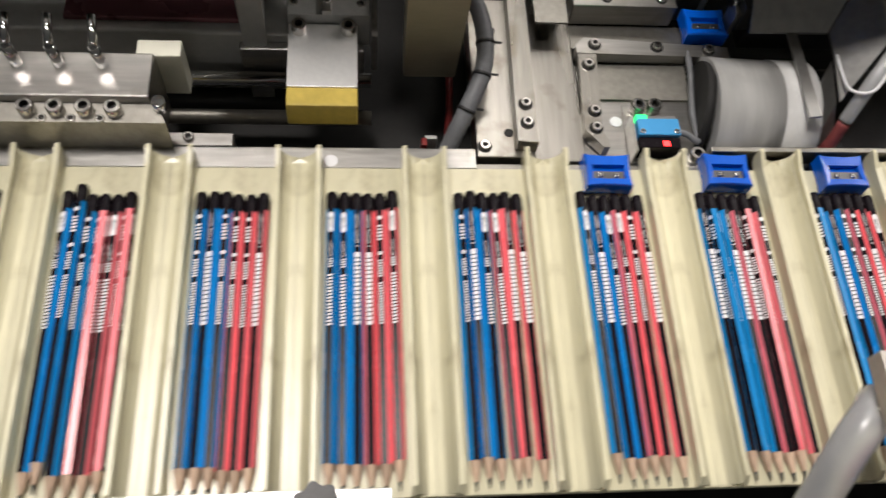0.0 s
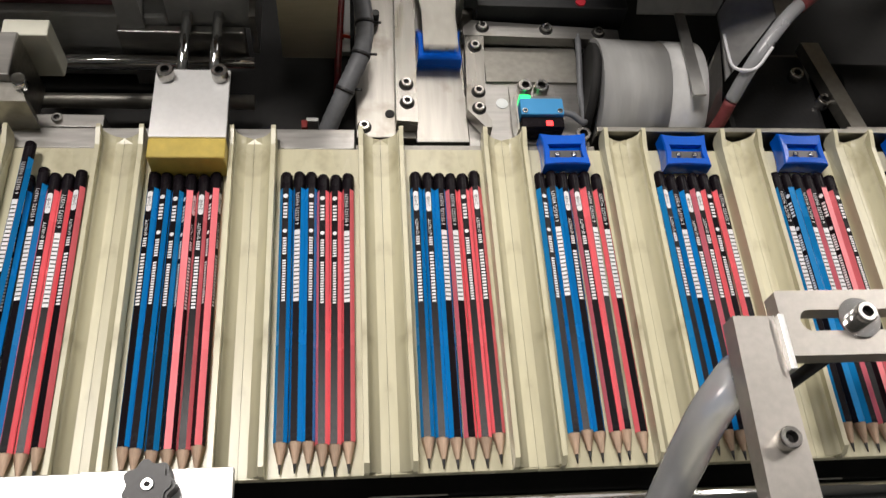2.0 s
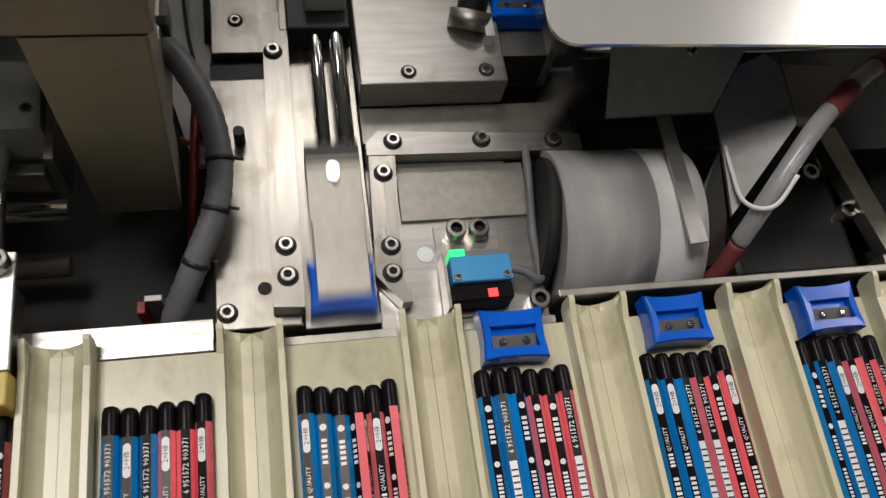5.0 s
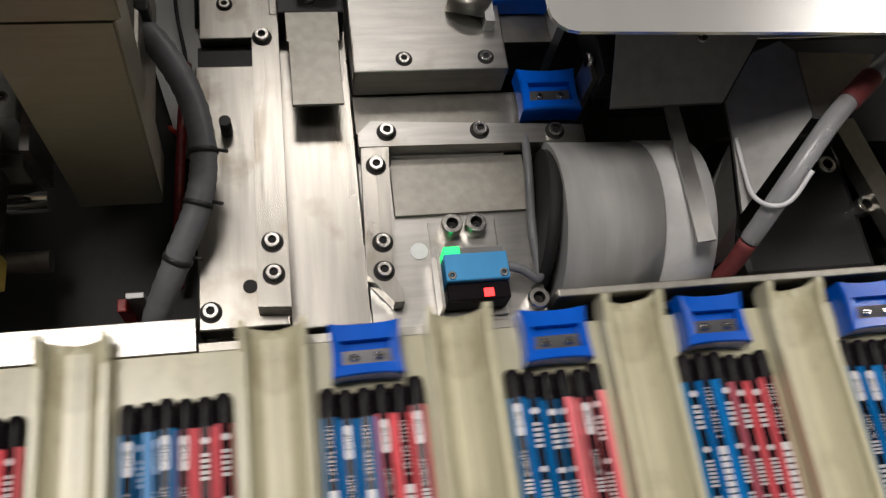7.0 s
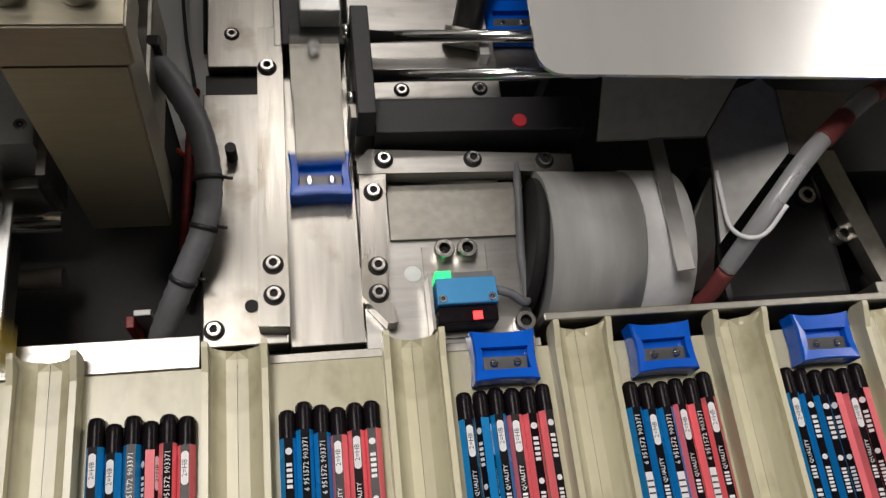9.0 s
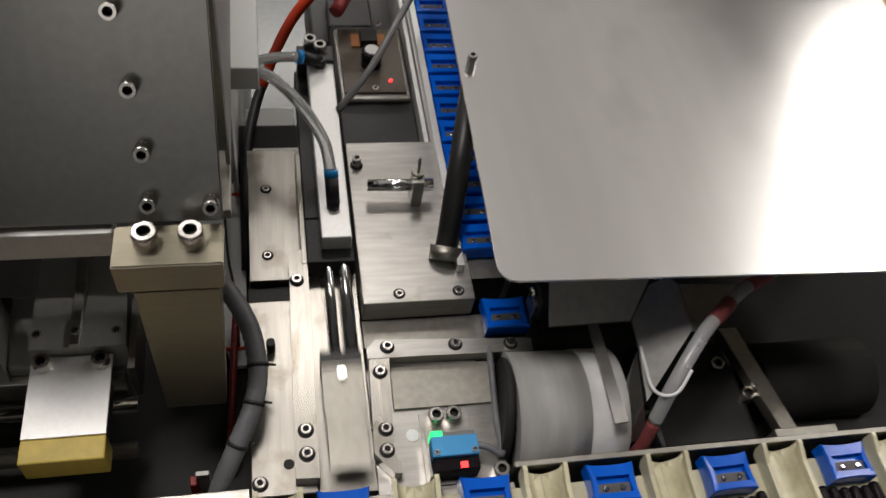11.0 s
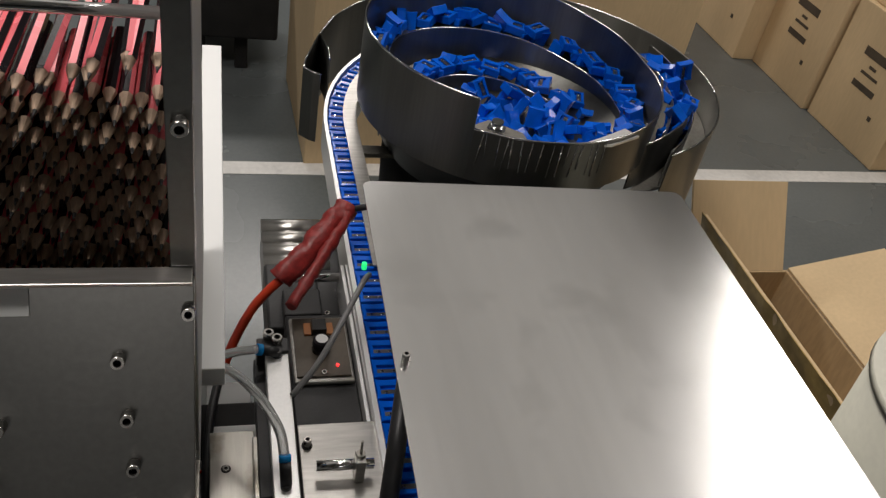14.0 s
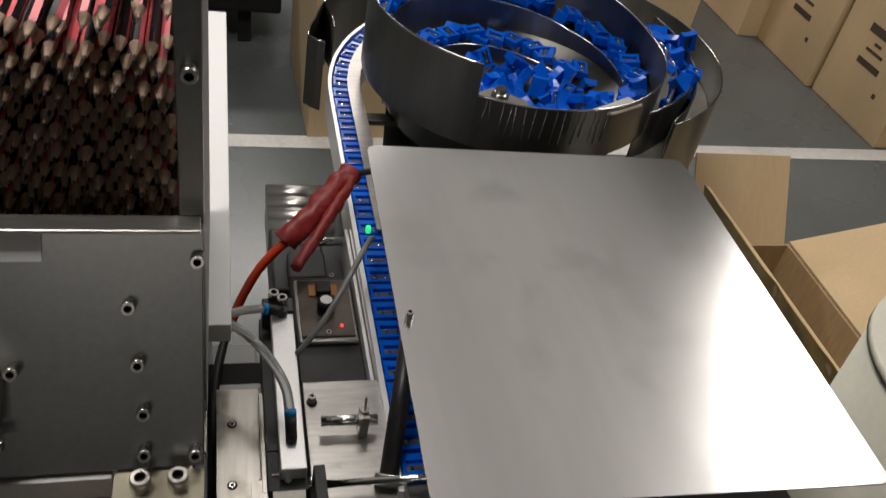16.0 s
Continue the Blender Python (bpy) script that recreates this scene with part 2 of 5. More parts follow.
def hose(bm, points, r, n=10, steps=6, ridges=0.0):
    """A round hose through points, smoothed; ridges: relief of a corrugated sleeve."""
    p = [Vector(v) for v in points]
    p = [2 * p[0] - p[1]] + p + [2 * p[-1] - p[-2]]
    line = []
    for i in range(1, len(p) - 2):
        for k in range(steps):
            t = k / steps
            line.append(0.5 * (2 * p[i] + (p[i + 1] - p[i - 1]) * t + (2 * p[i - 1] - 5 * p[i] + 4 * p[i + 1] - p[i + 2]) * t * t
                               + (3 * p[i] - 3 * p[i + 1] + p[i + 2] - p[i - 1]) * t ** 3))
    line.append(p[-2])
    rings = []
    for i, c in enumerate(line):
        ahead = (line[min(i + 1, len(line) - 1)] - line[max(i - 1, 0)]).normalized()
        side = ahead.cross(Vector((0.3, 0.2, 1))).normalized()
        up = side.cross(ahead)
        q = r * (1 + ridges * (i % 2))
        rings.append([bm.verts.new(c + q * (math.cos(2 * math.pi * k / n) * side + math.sin(2 * math.pi * k / n) * up)) for k in range(n)])
    for a, b in zip(rings, rings[1:]):
        for k in range(n):
            j = (k + 1) % n
            bm.faces.new((a[k], a[j], b[j], b[k])).smooth = True
    bm.faces.new(rings[0][::-1])
    bm.faces.new(rings[-1])


def crumple(bm, amount, scale):
    """Uneven lumps in a soft thing."""
    for v in bm.verts:
        v.co += amount * noise.noise_vector(v.co * scale)


def mesh(name, bm, mats):
    bmesh.ops.recalc_face_normals(bm, faces=bm.faces)
    data = bpy.data.meshes.new(name)
    bm.to_mesh(data)
    bm.free()
    for m in mats if isinstance(mats, (list, tuple)) else [mats]:
        data.materials.append(m)
    return data


def part(name, bm, mats, parent, label=""):
    ob = new(name, bm if isinstance(bm, bpy.types.Mesh) else mesh(name, bm, mats))
    ob.parent = parent
    if label:
        ob["label"] = label
    return ob


def thing(name, at=(0, 0, 0), label="", category="", group="", kind=""):
    ob = new(name)
    ob.location = at
    ob.empty_display_size = 0.02
    return tagged(ob, label, category, group, kind)


def solid(name, bm, mats, label="", category="", group="", kind="", at=None):
    ob = new(name, mesh(name, bm, mats))
    if at is not None:
        ob.matrix_world = at
    return tagged(ob, label, category, group, kind)


def socket_mesh(r, h):
    """A socket-head screw: a knurled cap, its hexagonal socket painted dark as shade, standing on z = 0."""
    bm = bmesh.new()
    n = 18
    rows = [(r * 0.97, 0, 0), (r, h * 0.12, 0), (r, h * 0.86, 0), (r * 0.9, h, 0), (r * 0.55, h, 0), (r * 0.5, h * 0.45, 1), (0.0004, h * 0.45, 1)]
    rings = [[bm.verts.new((q * math.cos(2 * math.pi * k / n), q * math.sin(2 * math.pi * k / n), z)) for k in range(n)] for q, z, _ in rows]
    for i in range(len(rings) - 1):
        for k in range(n):
            j = (k + 1) % n
            f = bm.faces.new((rings[i][k], rings[i][j], rings[i + 1][j], rings[i + 1][k]))
            f.material_index = 1 if i >= 4 else 0
            f.smooth = i < 3
    return mesh("socket_screw", bm, [BOLT, HOLE_SHADE])


SCREW_S, SCREW_M, SCREW_L = socket_mesh(0.0029, 0.0012), socket_mesh(0.0035, 0.003), socket_mesh(0.0052, 0.0075)
SCREW_T = socket_mesh(0.0034, 0.009)


def screw(parent, x, y, z, size=None, turn=None):
    ob = part("screw", size or SCREW_S, None, parent)
    ob.matrix_basis = pose(x, y, z) @ (turn or Matrix.Identity(4))
    return ob


def shade_disc(parent, x, y, z, r=0.003):
    # flat disc, dark for the shade inside holes and counterbores
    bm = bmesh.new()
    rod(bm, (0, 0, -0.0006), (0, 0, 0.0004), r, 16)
    ob = part("shade_disc", bm, HOLE_SHADE, parent)
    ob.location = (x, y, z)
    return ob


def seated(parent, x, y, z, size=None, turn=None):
    """A screw on a flat dark disc that paints the shade of its counterbore."""
    shade_disc(parent, x, y, z, 0.0042 if size is SCREW_S else 0.0049)
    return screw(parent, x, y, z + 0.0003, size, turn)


def lettering(text, size):
    """Flat mesh of a word in the built-in font, read along +x, centred."""
    curve = bpy.data.curves.new("lettering", "FONT")
    curve.body, curve.size, curve.align_x, curve.align_y, curve.resolution_u = text, size, "CENTER", "CENTER", 1
    ob = bpy.data.objects.new("lettering", curve)
    scene.collection.objects.link(ob)
    bpy.context.view_layer.update()
    data = bpy.data.meshes.new_from_object(ob.evaluated_get(bpy.context.evaluated_depsgraph_get()))
    bpy.data.objects.remove(ob)
    return data


# ---------------------------------------------------------------- the hall
bm = bmesh.new()
box(bm, -6, 7, -6, 8, FLOOR - 0.1, FLOOR)
solid("floor", bm, EPOXY, "grey epoxy factory floor, slightly scuffed", "floor", kind="structure")
# walls and ceiling stay unseen; their greys are set for reflections in the steel
for name, b in (("wall_north", (-6, 7, 8, 8.2)), ("wall_south", (-6, 7, -6.2, -6)), ("wall_west", (-6.2, -6, -6.2, 8.2)), ("wall_east", (7, 7.2, -6.2, 8.2))):
    bm = bmesh.new()
    box(bm, *b, FLOOR, CEILING)
    solid(name, bm, WALL, "unseen plain painted wall closing the hall", "wall", kind="structure")
bm = bmesh.new()
box(bm, -6.2, 7.2, -6.2, 8.2, CEILING, CEILING + 0.1)
solid("ceiling", bm, CEIL, "unseen plain painted ceiling closing the hall", "ceiling", kind="structure")
bm = bmesh.new()
prism(bm, [(-3, 1.69), (6, 1.82), (6, 1.89), (-3, 1.745)], FLOOR, FLOOR + 0.002)
solid("floor_line", bm, LINE, "worn white marking line painted on the floor", "floor marking", kind="structure")


# ---------------------------------------------------------------- the machine's frame
def machine_bed():
    bed = thing("machine_bed", label="dark steel machine bed under the feeding stations", category="machine frame", kind="structure")
    bm = bmesh.new()
    box(bm, -0.95, 0.5, 0.012, 0.36, -0.2, -0.055, 0.004)
    part("bed_plate", bm, CAST, bed)
    bm = bmesh.new()
    box(bm, -0.95, 0.95, -0.23, 0.012, -0.3, -0.03, 0.004)
    part("conveyor_beam", bm, CAST, bed)
    for x in (-0.85, 0.75):
        for y in (-0.2, 0.3):
            bm = bmesh.new()
            box(bm, x - 0.04, x + 0.04, y - 0.04, y + 0.04, FLOOR, -0.2, 0.004)
            part("leg", bm, CAST, bed)
    return bed


machine_bed()


def back_rail():
    rail = thing("back_rail", label="long aluminium guide rail behind the moving trays", category="guide rail")
    bm = bmesh.new()
    box(bm, -0.95, -0.0565, -0.0066, 0.0088, -0.03, -0.0004, 0.0005)
    part("left_rail", bm, STEEL, rail)
    bm = bmesh.new()
    box(bm, 0.104, 0.95, 0.003, 0.007, -0.03, 0.0075, 0.0006)
    part("right_rail", bm, DULL, rail, "thin dull steel rail")
    # dull plate added along the dark gap at the station
    bm = bmesh.new()
    box(bm, -0.056, 0.1035, -0.0066, -0.0022, -0.03, -0.0022, 0.0004)
    part("sill", bm, DULL, rail, "dull steel sill")
    bm = bmesh.new()
    box(bm, -0.29, -0.216, 0.012, 0.022, -0.03, -0.004, 0.0006)
    part("rail_bracket", bm, STEEL, rail)
    screw(rail, -0.2445, 0.0175, -0.004, SCREW_M)
    bm = bmesh.new()
    rod(bm, (-0.152, -0.0015, -0.0004), (-0.152, -0.0015, 0.0001), 0.0044, 22)
    part("reflector", bm, PRINT, rail, "round white reflector")
    return rail


back_rail()


def front_guide():
    rail = thing("front_guide", label="polished round bar on a grey rail in front of the trays", category="guide rail")
    bm = bmesh.new()
    rod(bm, (-0.9, -0.2325, -0.012), (0.9, -0.2325, -0.012), 0.0065, 24)
    part("round_bar", bm, CHROME, rail, "polished round bar")
    bm = bmesh.new()
    box(bm, -0.9, 0.9, -0.268, -0.243, -0.03, -0.02, 0.001)
    part("rail", bm, STEEL, rail)
    for x in (-0.03, 0.2):
        bm = bmesh.new()
        box(bm, x - 0.022, x + 0.022, -0.244, -0.224, -0.03, -0.016, 0.001)
        part("shaft_clamp", bm, DULL, rail)
    return rail


front_guide()


def knob_plate():
    p = thing("adjusting_plate", label="bright aluminium plate with a black star knob", category="adjuster")
    bm = bmesh.new()
    box(bm, -0.1905, -0.118, -0.262, -0.2165, 0.024, 0.03, 0.0006)
    part("plate", bm, WHITE_PLATE, p)
    bm = bmesh.new()
    box(bm, -0.26, -0.1912, -0.262, -0.216, 0.019, 0.025, 0.0006)
    part("lower_plate", bm, WHITE_PLATE, p)
    bm = bmesh.new()
    box(bm, -0.24, -0.13, -0.262, -0.236, -0.03, 0.0235, 0.001)
    part("support", bm, DULL, p)
    bm = bmesh.new()
    n = 42
    ring = [(0.0115 * (1 + 0.11 * math.cos(7 * 2 * math.pi * k / n)) * math.cos(2 * math.pi * k / n),
             0.0115 * (1 + 0.11 * math.cos(7 * 2 * math.pi * k / n)) * math.sin(2 * math.pi * k / n)) for k in range(n)]
    prism(bm, [(x * 0.86, y * 0.86) for x, y in ring], 0.0, 0.012)
    prism(bm, ring, 0.0015, 0.0105)
    knob = part("star_knob", bm, BLACK, p, "black plastic star knob")
    knob.location = (-0.1555, -0.2265, 0.0305)
    screw(p, -0.1555, -0.2265, 0.0425, SCREW_S)
    return p


knob_plate()


def clamp_arm():
    arm = thing("bracket_arm", label="steel bracket arm with a slotted holder over the trays", category="bracket")
    bm = bmesh.new()
    prism(bm, [(0.1165, -0.262), (0.14, -0.262), (0.1395, -0.172), (0.119, -0.1715)], 0.088, 0.1)
    part("arm", bm, ARM_ALU, arm)
    screw(arm, 0.129, -0.232, 0.1, SCREW_L)
    bm = bmesh.new()
    box(bm, 0.1395, 0.1425, -0.2, -0.1725, 0.084, 0.104, 0.0004)
    part("clip", bm, WHITE_PLATE, arm, "bright bent clip")
    bm = bmesh.new()
    a, b = rounded(0.146, 0.225, -0.19, -0.156, 0.0015), rounded(0.156, 0.214, -0.1775, -0.1665, 0.0054)
    ring0 = [bm.verts.new((x, y, 0.094)) for x, y in a]
    ring1 = [bm.verts.new((x, y, 0.094)) for x, y in b]
    ring2 = [bm.verts.new((x, y, 0.083)) for x, y in b]
    ring3 = [bm.verts.new((x, y, 0.083)) for x, y in a]
    for u, v in ((ring0, ring1), (ring1, ring2), (ring2, ring3), (ring3, ring0)):
        for i in range(len(u)):
            j = (i + 1) % len(u)
            bm.faces.new((u[i], u[j], v[j], v[i]))
    part("slotted_block", bm, ARM_ALU, arm)
    bm = bmesh.new()
    rod(bm, (0.186, -0.1715, 0.094), (0.186, -0.1715, 0.0955), 0.0105, 24)
    part("washer", bm, CHROME, arm)
    screw(arm, 0.186, -0.1715, 0.0955, SCREW_L)
    bm = bmesh.new()
    rod(bm, (0.172, -0.186, -0.03), (0.172, -0.186, 0.083), 0.0035, 16)
    part("post", bm, BLACK, arm)
    bm = bmesh.new()
    box(bm, 0.115, 0.15, -0.285, -0.255, -0.03, 0.0875, 0.001)
    part("stand", bm, DULL, arm)
    return arm


clamp_arm()

bm = bmesh.new()
hose(bm, [(0.132, -0.188, 0.066), (0.123, -0.196, 0.074), (0.111, -0.21, 0.068), (0.102, -0.229, 0.046), (0.096, -0.25, 0.01), (0.093, -0.27, -0.03)], 0.0102, 16)
solid("air_hose", bm, SMOKE_HOSE, "grey hose looping down beside the bracket arm", "hose")


# ---------------------------------------------------------------- sharpener station
def station():
    st = thing("inserting_station", label="milled steel sharpener inserting station bolted beside the trays", category="machine station")
    bm = bmesh.new()
    box(bm, -0.0555, -0.0165, 0.002, 0.1385, -0.012, 0.0, 0.0008)
    part("left_base", bm, STEEL_Y, st)
    bm = bmesh.new()
    box(bm, -0.0555, 0.0, 0.1385, 0.1585, -0.02, -0.012, 0.0004)
    part("cross_gap", bm, BLACK, st)
    bm = bmesh.new()
    prism(bm, [(-0.0295, 0.0075), (-0.0155, 0.0065), (-0.0140, 0.172), (-0.0265, 0.172)], 0.0, 0.0115)
    guide = part("left_guide", bm, STEEL_Y, st)
    for y in (0.037, 0.1465):
        seated(st, -0.0221, y, 0.0115, SCREW_M)
    seated(st, -0.0221, 0.0218, 0.0115, SCREW_M)
    shade_disc(st, -0.033, 0.0212, 0.0002, 0.0032)
    seated(st, -0.0501, 0.0103, 0.0, SCREW_M)
    bm = bmesh.new()
    rod(bm, (-0.041, 0.1005, 0), (-0.041, 0.1005, 0.011), 0.0028, 16)
    part("locating_pin", bm, BLACK, st)
    bm = bmesh.new()
    box(bm, -0.0158, 0.0195, 0.0005, 0.19, -0.014, -0.0025, 0.0006)
    part("slide_bed", bm, STEEL_Y, st, "bright worn slide bed")
    bm = bmesh.new()
    prism(bm, [(0.0185, 0.021), (0.0295, 0.007), (0.034, 0.007), (0.034, 0.0125), (0.0305, 0.02), (0.0345, 0.0855), (0.0212, 0.0855)], -0.004, 0.006)
    part("right_guide", bm, STEEL_Y, st)
    bm = bmesh.new()
    prism(bm, [(0.0205, 0.0862), (0.133, 0.0842), (0.133, 0.0938), (0.027, 0.1), (0.0205, 0.0935)], -0.004, 0.006)
    part("cross_guide", bm, STEEL, st)
    for x, y in ((0.0342, 0.0935), (0.08, 0.0925), (0.118, 0.0905)):
        seated(st, x, y, 0.006, SCREW_M)
    for x, y in ((0.0275, 0.0755), (0.0269, 0.0358)):
        seated(st, x, y, 0.006, SCREW_M)
    seated(st, 0.0262, 0.0219, 0.006, SCREW_M)
    bm = bmesh.new()
    box(bm, 0.0195, 0.102, -0.002, 0.0838, -0.016, -0.0055, 0.0006)
    part("right_base", bm, STEEL, st)
    bm = bmesh.new()
    box(bm, 0.035, 0.102, 0.053, 0.0836, -0.0055, -0.0035, 0.0003)
    part("step_plate", bm, DULL, st)
    bm = bmesh.new()
    box(bm, 0.0205, 0.098, 0.1225, 0.27, -0.006, 0.0145, 0.0008)
    part("upper_block", bm, STEEL, st)
    for x, y in ((0.0458, 0.1295), (0.087, 0.1295)):
        seated(st, x, y, 0.0145, SCREW_S)
    seated(st, 0.0272, 0.2465, 0.0145, SCREW_T)
    bm = bmesh.new()
    box(bm, 0.0205, 0.135, 0.1005, 0.1222, -0.012, -0.0065, 0.0003)
    part("cross_bed", bm, DULL, st)
    bm = bmesh.new()
    rod(bm, (0.0447, 0.0352, -0.0055), (0.0447, 0.0352, -0.0050), 0.0042, 22)
    part("reflector", bm, PRINT, st, "round white reflector")
    seated(st, 0.0965, 0.0055, -0.0055, SCREW_L)
    bm = bmesh.new()
    box(bm, -0.054, -0.016, 0.1595, 0.283, -0.024, -0.006, 0.0006)
    box(bm, -0.018, -0.0135, 0.16, 0.262, -0.006, 0.012, 0.0004)
    part("rear_plate", bm, STEEL_Y, st)
    for x, y in ((-0.041, 0.181), (-0.0405, 0.243)):
        seated(st, x, y, -0.006, SCREW_S)
    bm = bmesh.new()
    box(bm, -0.05, 0.1, 0.0, 0.28, -0.056, -0.026, 0.001)
    part("foot_block", bm, DULL, st)
    return st


station()


def photo_sensor():
    s = thing("photo_sensor", (0.0, 0.0, 0.0), "small blue photoelectric sensor with green and red lamps", "sensor")
    bm = bmesh.new()
    box(bm, 0.05, 0.0825, 0.0005, 0.049, -0.0052, -0.0035, 0.0003)
    box(bm, 0.0495, 0.051, 0.0005, 0.029, -0.0035, 0.012, 0.0003)
    part("bracket", bm, STEEL, s)
    for x in (0.0605, 0.072):
        screw(s, x, 0.0445, -0.0035, SCREW_L)
    bm = bmesh.new()
    box(bm, 0.0525, 0.0815, 0.0118, 0.025, -0.003, 0.014, 0.0008)
    part("housing", bm, SENSOR_BLUE, s)
    bm = bmesh.new()
    box(bm, 0.0528, 0.0812, 0.0035, 0.0116, -0.003, 0.0112, 0.0006)
    part("lens_window", bm, PENCIL_BLACK, s, "dark red-lit lens window")
    bm = bmesh.new()
    box(bm, 0.069, 0.0735, 0.0045, 0.0085, 0.0112, 0.0116, 0.0001)
    part("red_lamp", bm, RED_GLOW, s)
    bm = bmesh.new()
    box(bm, 0.053, 0.0605, 0.0252, 0.0292, 0.0, 0.0125, 0.0005)
    part("green_lamp", bm, GREEN_GLOW, s)
    bm = bmesh.new()
    box(bm, 0.0608, 0.081, 0.0252, 0.0285, -0.002, 0.0118, 0.0005)
    part("connector", bm, GREY_TUBE, s)
    for x in (0.0552, 0.0787):
        screw(s, x, 0.0145, 0.0138, socket_small)
    bm = bmesh.new()
    hose(bm, [(0.081, 0.022, 0.004), (0.09, 0.019, 0.004), (0.099, 0.016, 0.0), (0.1, 0.04, -0.002), (0.101, 0.07, 0.006), (0.103, 0.09, 0.004)], 0.0022, 8)
    part("cable", bm, RUBBER, s)
    return s


socket_small = socket_mesh(0.0019, 0.0009)
photo_sensor()


def rod_holder():
    h = thing("rod_holder", label="steel cross bar clamped on a small upright holder", category="bracket")
    bm = bmesh.new()
    rod(bm, (0.031, 0.2135, 0.03), (0.079, 0.2125, 0.03), 0.0047, 18)
    part("bar", bm, CHROME, h)
    bm = bmesh.new()
    box(bm, 0.063, 0.071, 0.205, 0.219, 0.0147, 0.041, 0.0006)
    part("upright", bm, STEEL, h)
    bm = bmesh.new()
    rod(bm, (0.067, 0.213, 0.041), (0.067, 0.213, 0.044), 0.004, 14)
    rod(bm, (0.067, 0.213, 0.044), (0.067, 0.214, 0.058), 0.0012, 8)
    part("thumb_screw", bm, DULL, h)
    return h


rod_holder()


def cover_post():
    p = thing("cover_post", label="round dark steel post beside the cover sheet", category="post")
    bm = bmesh.new()
    rod(bm, (0.081, 0.155, 0.0147), (0.108, 0.262, 0.098), 0.008, 20)
    part("post", bm, BLACK, p)
    bm = bmesh.new()
    rod(bm, (0.081, 0.155, 0.0147), (0.083, 0.163, 0.021), 0.0115, 20)
    part("collar", bm, DULL, p)
    return p


cover_post()


def slide_cylinder():
    c = thing("slide_cylinder", label="bright pneumatic slide cylinder with black end block", category="pneumatic cylinder")
    bm = bmesh.new()
    box(bm, -0.0045, 0.0165, 0.168, 0.352, 0.016, 0.03, 0.001)
    part("barrel", bm, WHITE_PLATE, c, "bright aluminium cylinder barrel")
    bm = bmesh.new()
    box(bm, -0.0145, 0.0185, 0.158, 0.196, -0.002, 0.0155, 0.001)
    box(bm, -0.0145, 0.0185, 0.1965, 0.35, -0.002, 0.0155, 0.001)
    part("end_block", bm, BLACK, c)
    bm = bmesh.new()
    rod(bm, (0.0055, 0.195, 0.03), (0.0055, 0.195, 0.036), 0.0045, 16)
    rod(bm, (0.0055, 0.195, 0.034), (0.0045, 0.206, 0.049), 0.0048, 16)
    part("elbow_fitting", bm, BLACK, c, "black elbow fitting")
    bm = bmesh.new()
    rod(bm, (0.0045, 0.206, 0.049), (0.0043, 0.209, 0.053), 0.005, 16)
    part("release_ring", bm, PENCIL_BLUE, c, "blue release ring")
    bm = bmesh.new()
    rod(bm, (0.006, 0.34, 0.03), (0.006, 0.34, 0.038), 0.0045, 16)
    rod(bm, (0.006, 0.34, 0.0345), (-0.008, 0.338, 0.04), 0.0047, 16)
    part("rear_fitting", bm, BLACK, c)
    bm = bmesh.new()
    rod(bm, (-0.008, 0.338, 0.04), (-0.0125, 0.3375, 0.0415), 0.0055, 16)
    part("release_ring", bm, PENCIL_BLUE, c, "blue release ring")
    for x, y in ((0.0065, 0.353), (-0.001, 0.36)):
        screw(c, x, y, 0.034, SCREW_L)
    bm = bmesh.new()
    box(bm, -0.012, 0.017, 0.342, 0.36, 0.0, 0.0335, 0.001)
    part("rear_block", bm, BLACK, c)
    return c


slide_cylinder()


def tubes():
    bm = bmesh.new()
    hose(bm, [(0.0043, 0.209, 0.05), (0.0, 0.228, 0.063), (-0.016, 0.257, 0.072), (-0.038, 0.285, 0.072), (-0.058, 0.303, 0.06), (-0.08, 0.315, 0.045)], 0.0042)
    solid("air_tube", bm, CLEAR_TUBE, "milky translucent air tube arching to the cylinder", "air tube")
    bm = bmesh.new()
    hose(bm, [(-0.0125, 0.3375, 0.0415), (-0.03, 0.331, 0.046), (-0.055, 0.322, 0.048), (-0.08, 0.318, 0.046)], 0.0042)
    solid("air_tube", bm, CLEAR_TUBE, "milky translucent air tube into the rear fitting", "air tube")
    bm = bmesh.new()
    hose(bm, [(0.0165, 0.29, 0.03), (0.04, 0.31, 0.05), (0.065, 0.345, 0.07), (0.09, 0.395, 0.072), (0.103, 0.43, 0.05)], 0.0028)
    solid("sensor_cable", bm, GREY_TUBE, "grey sensor cable across the controller", "cable")


tubes()


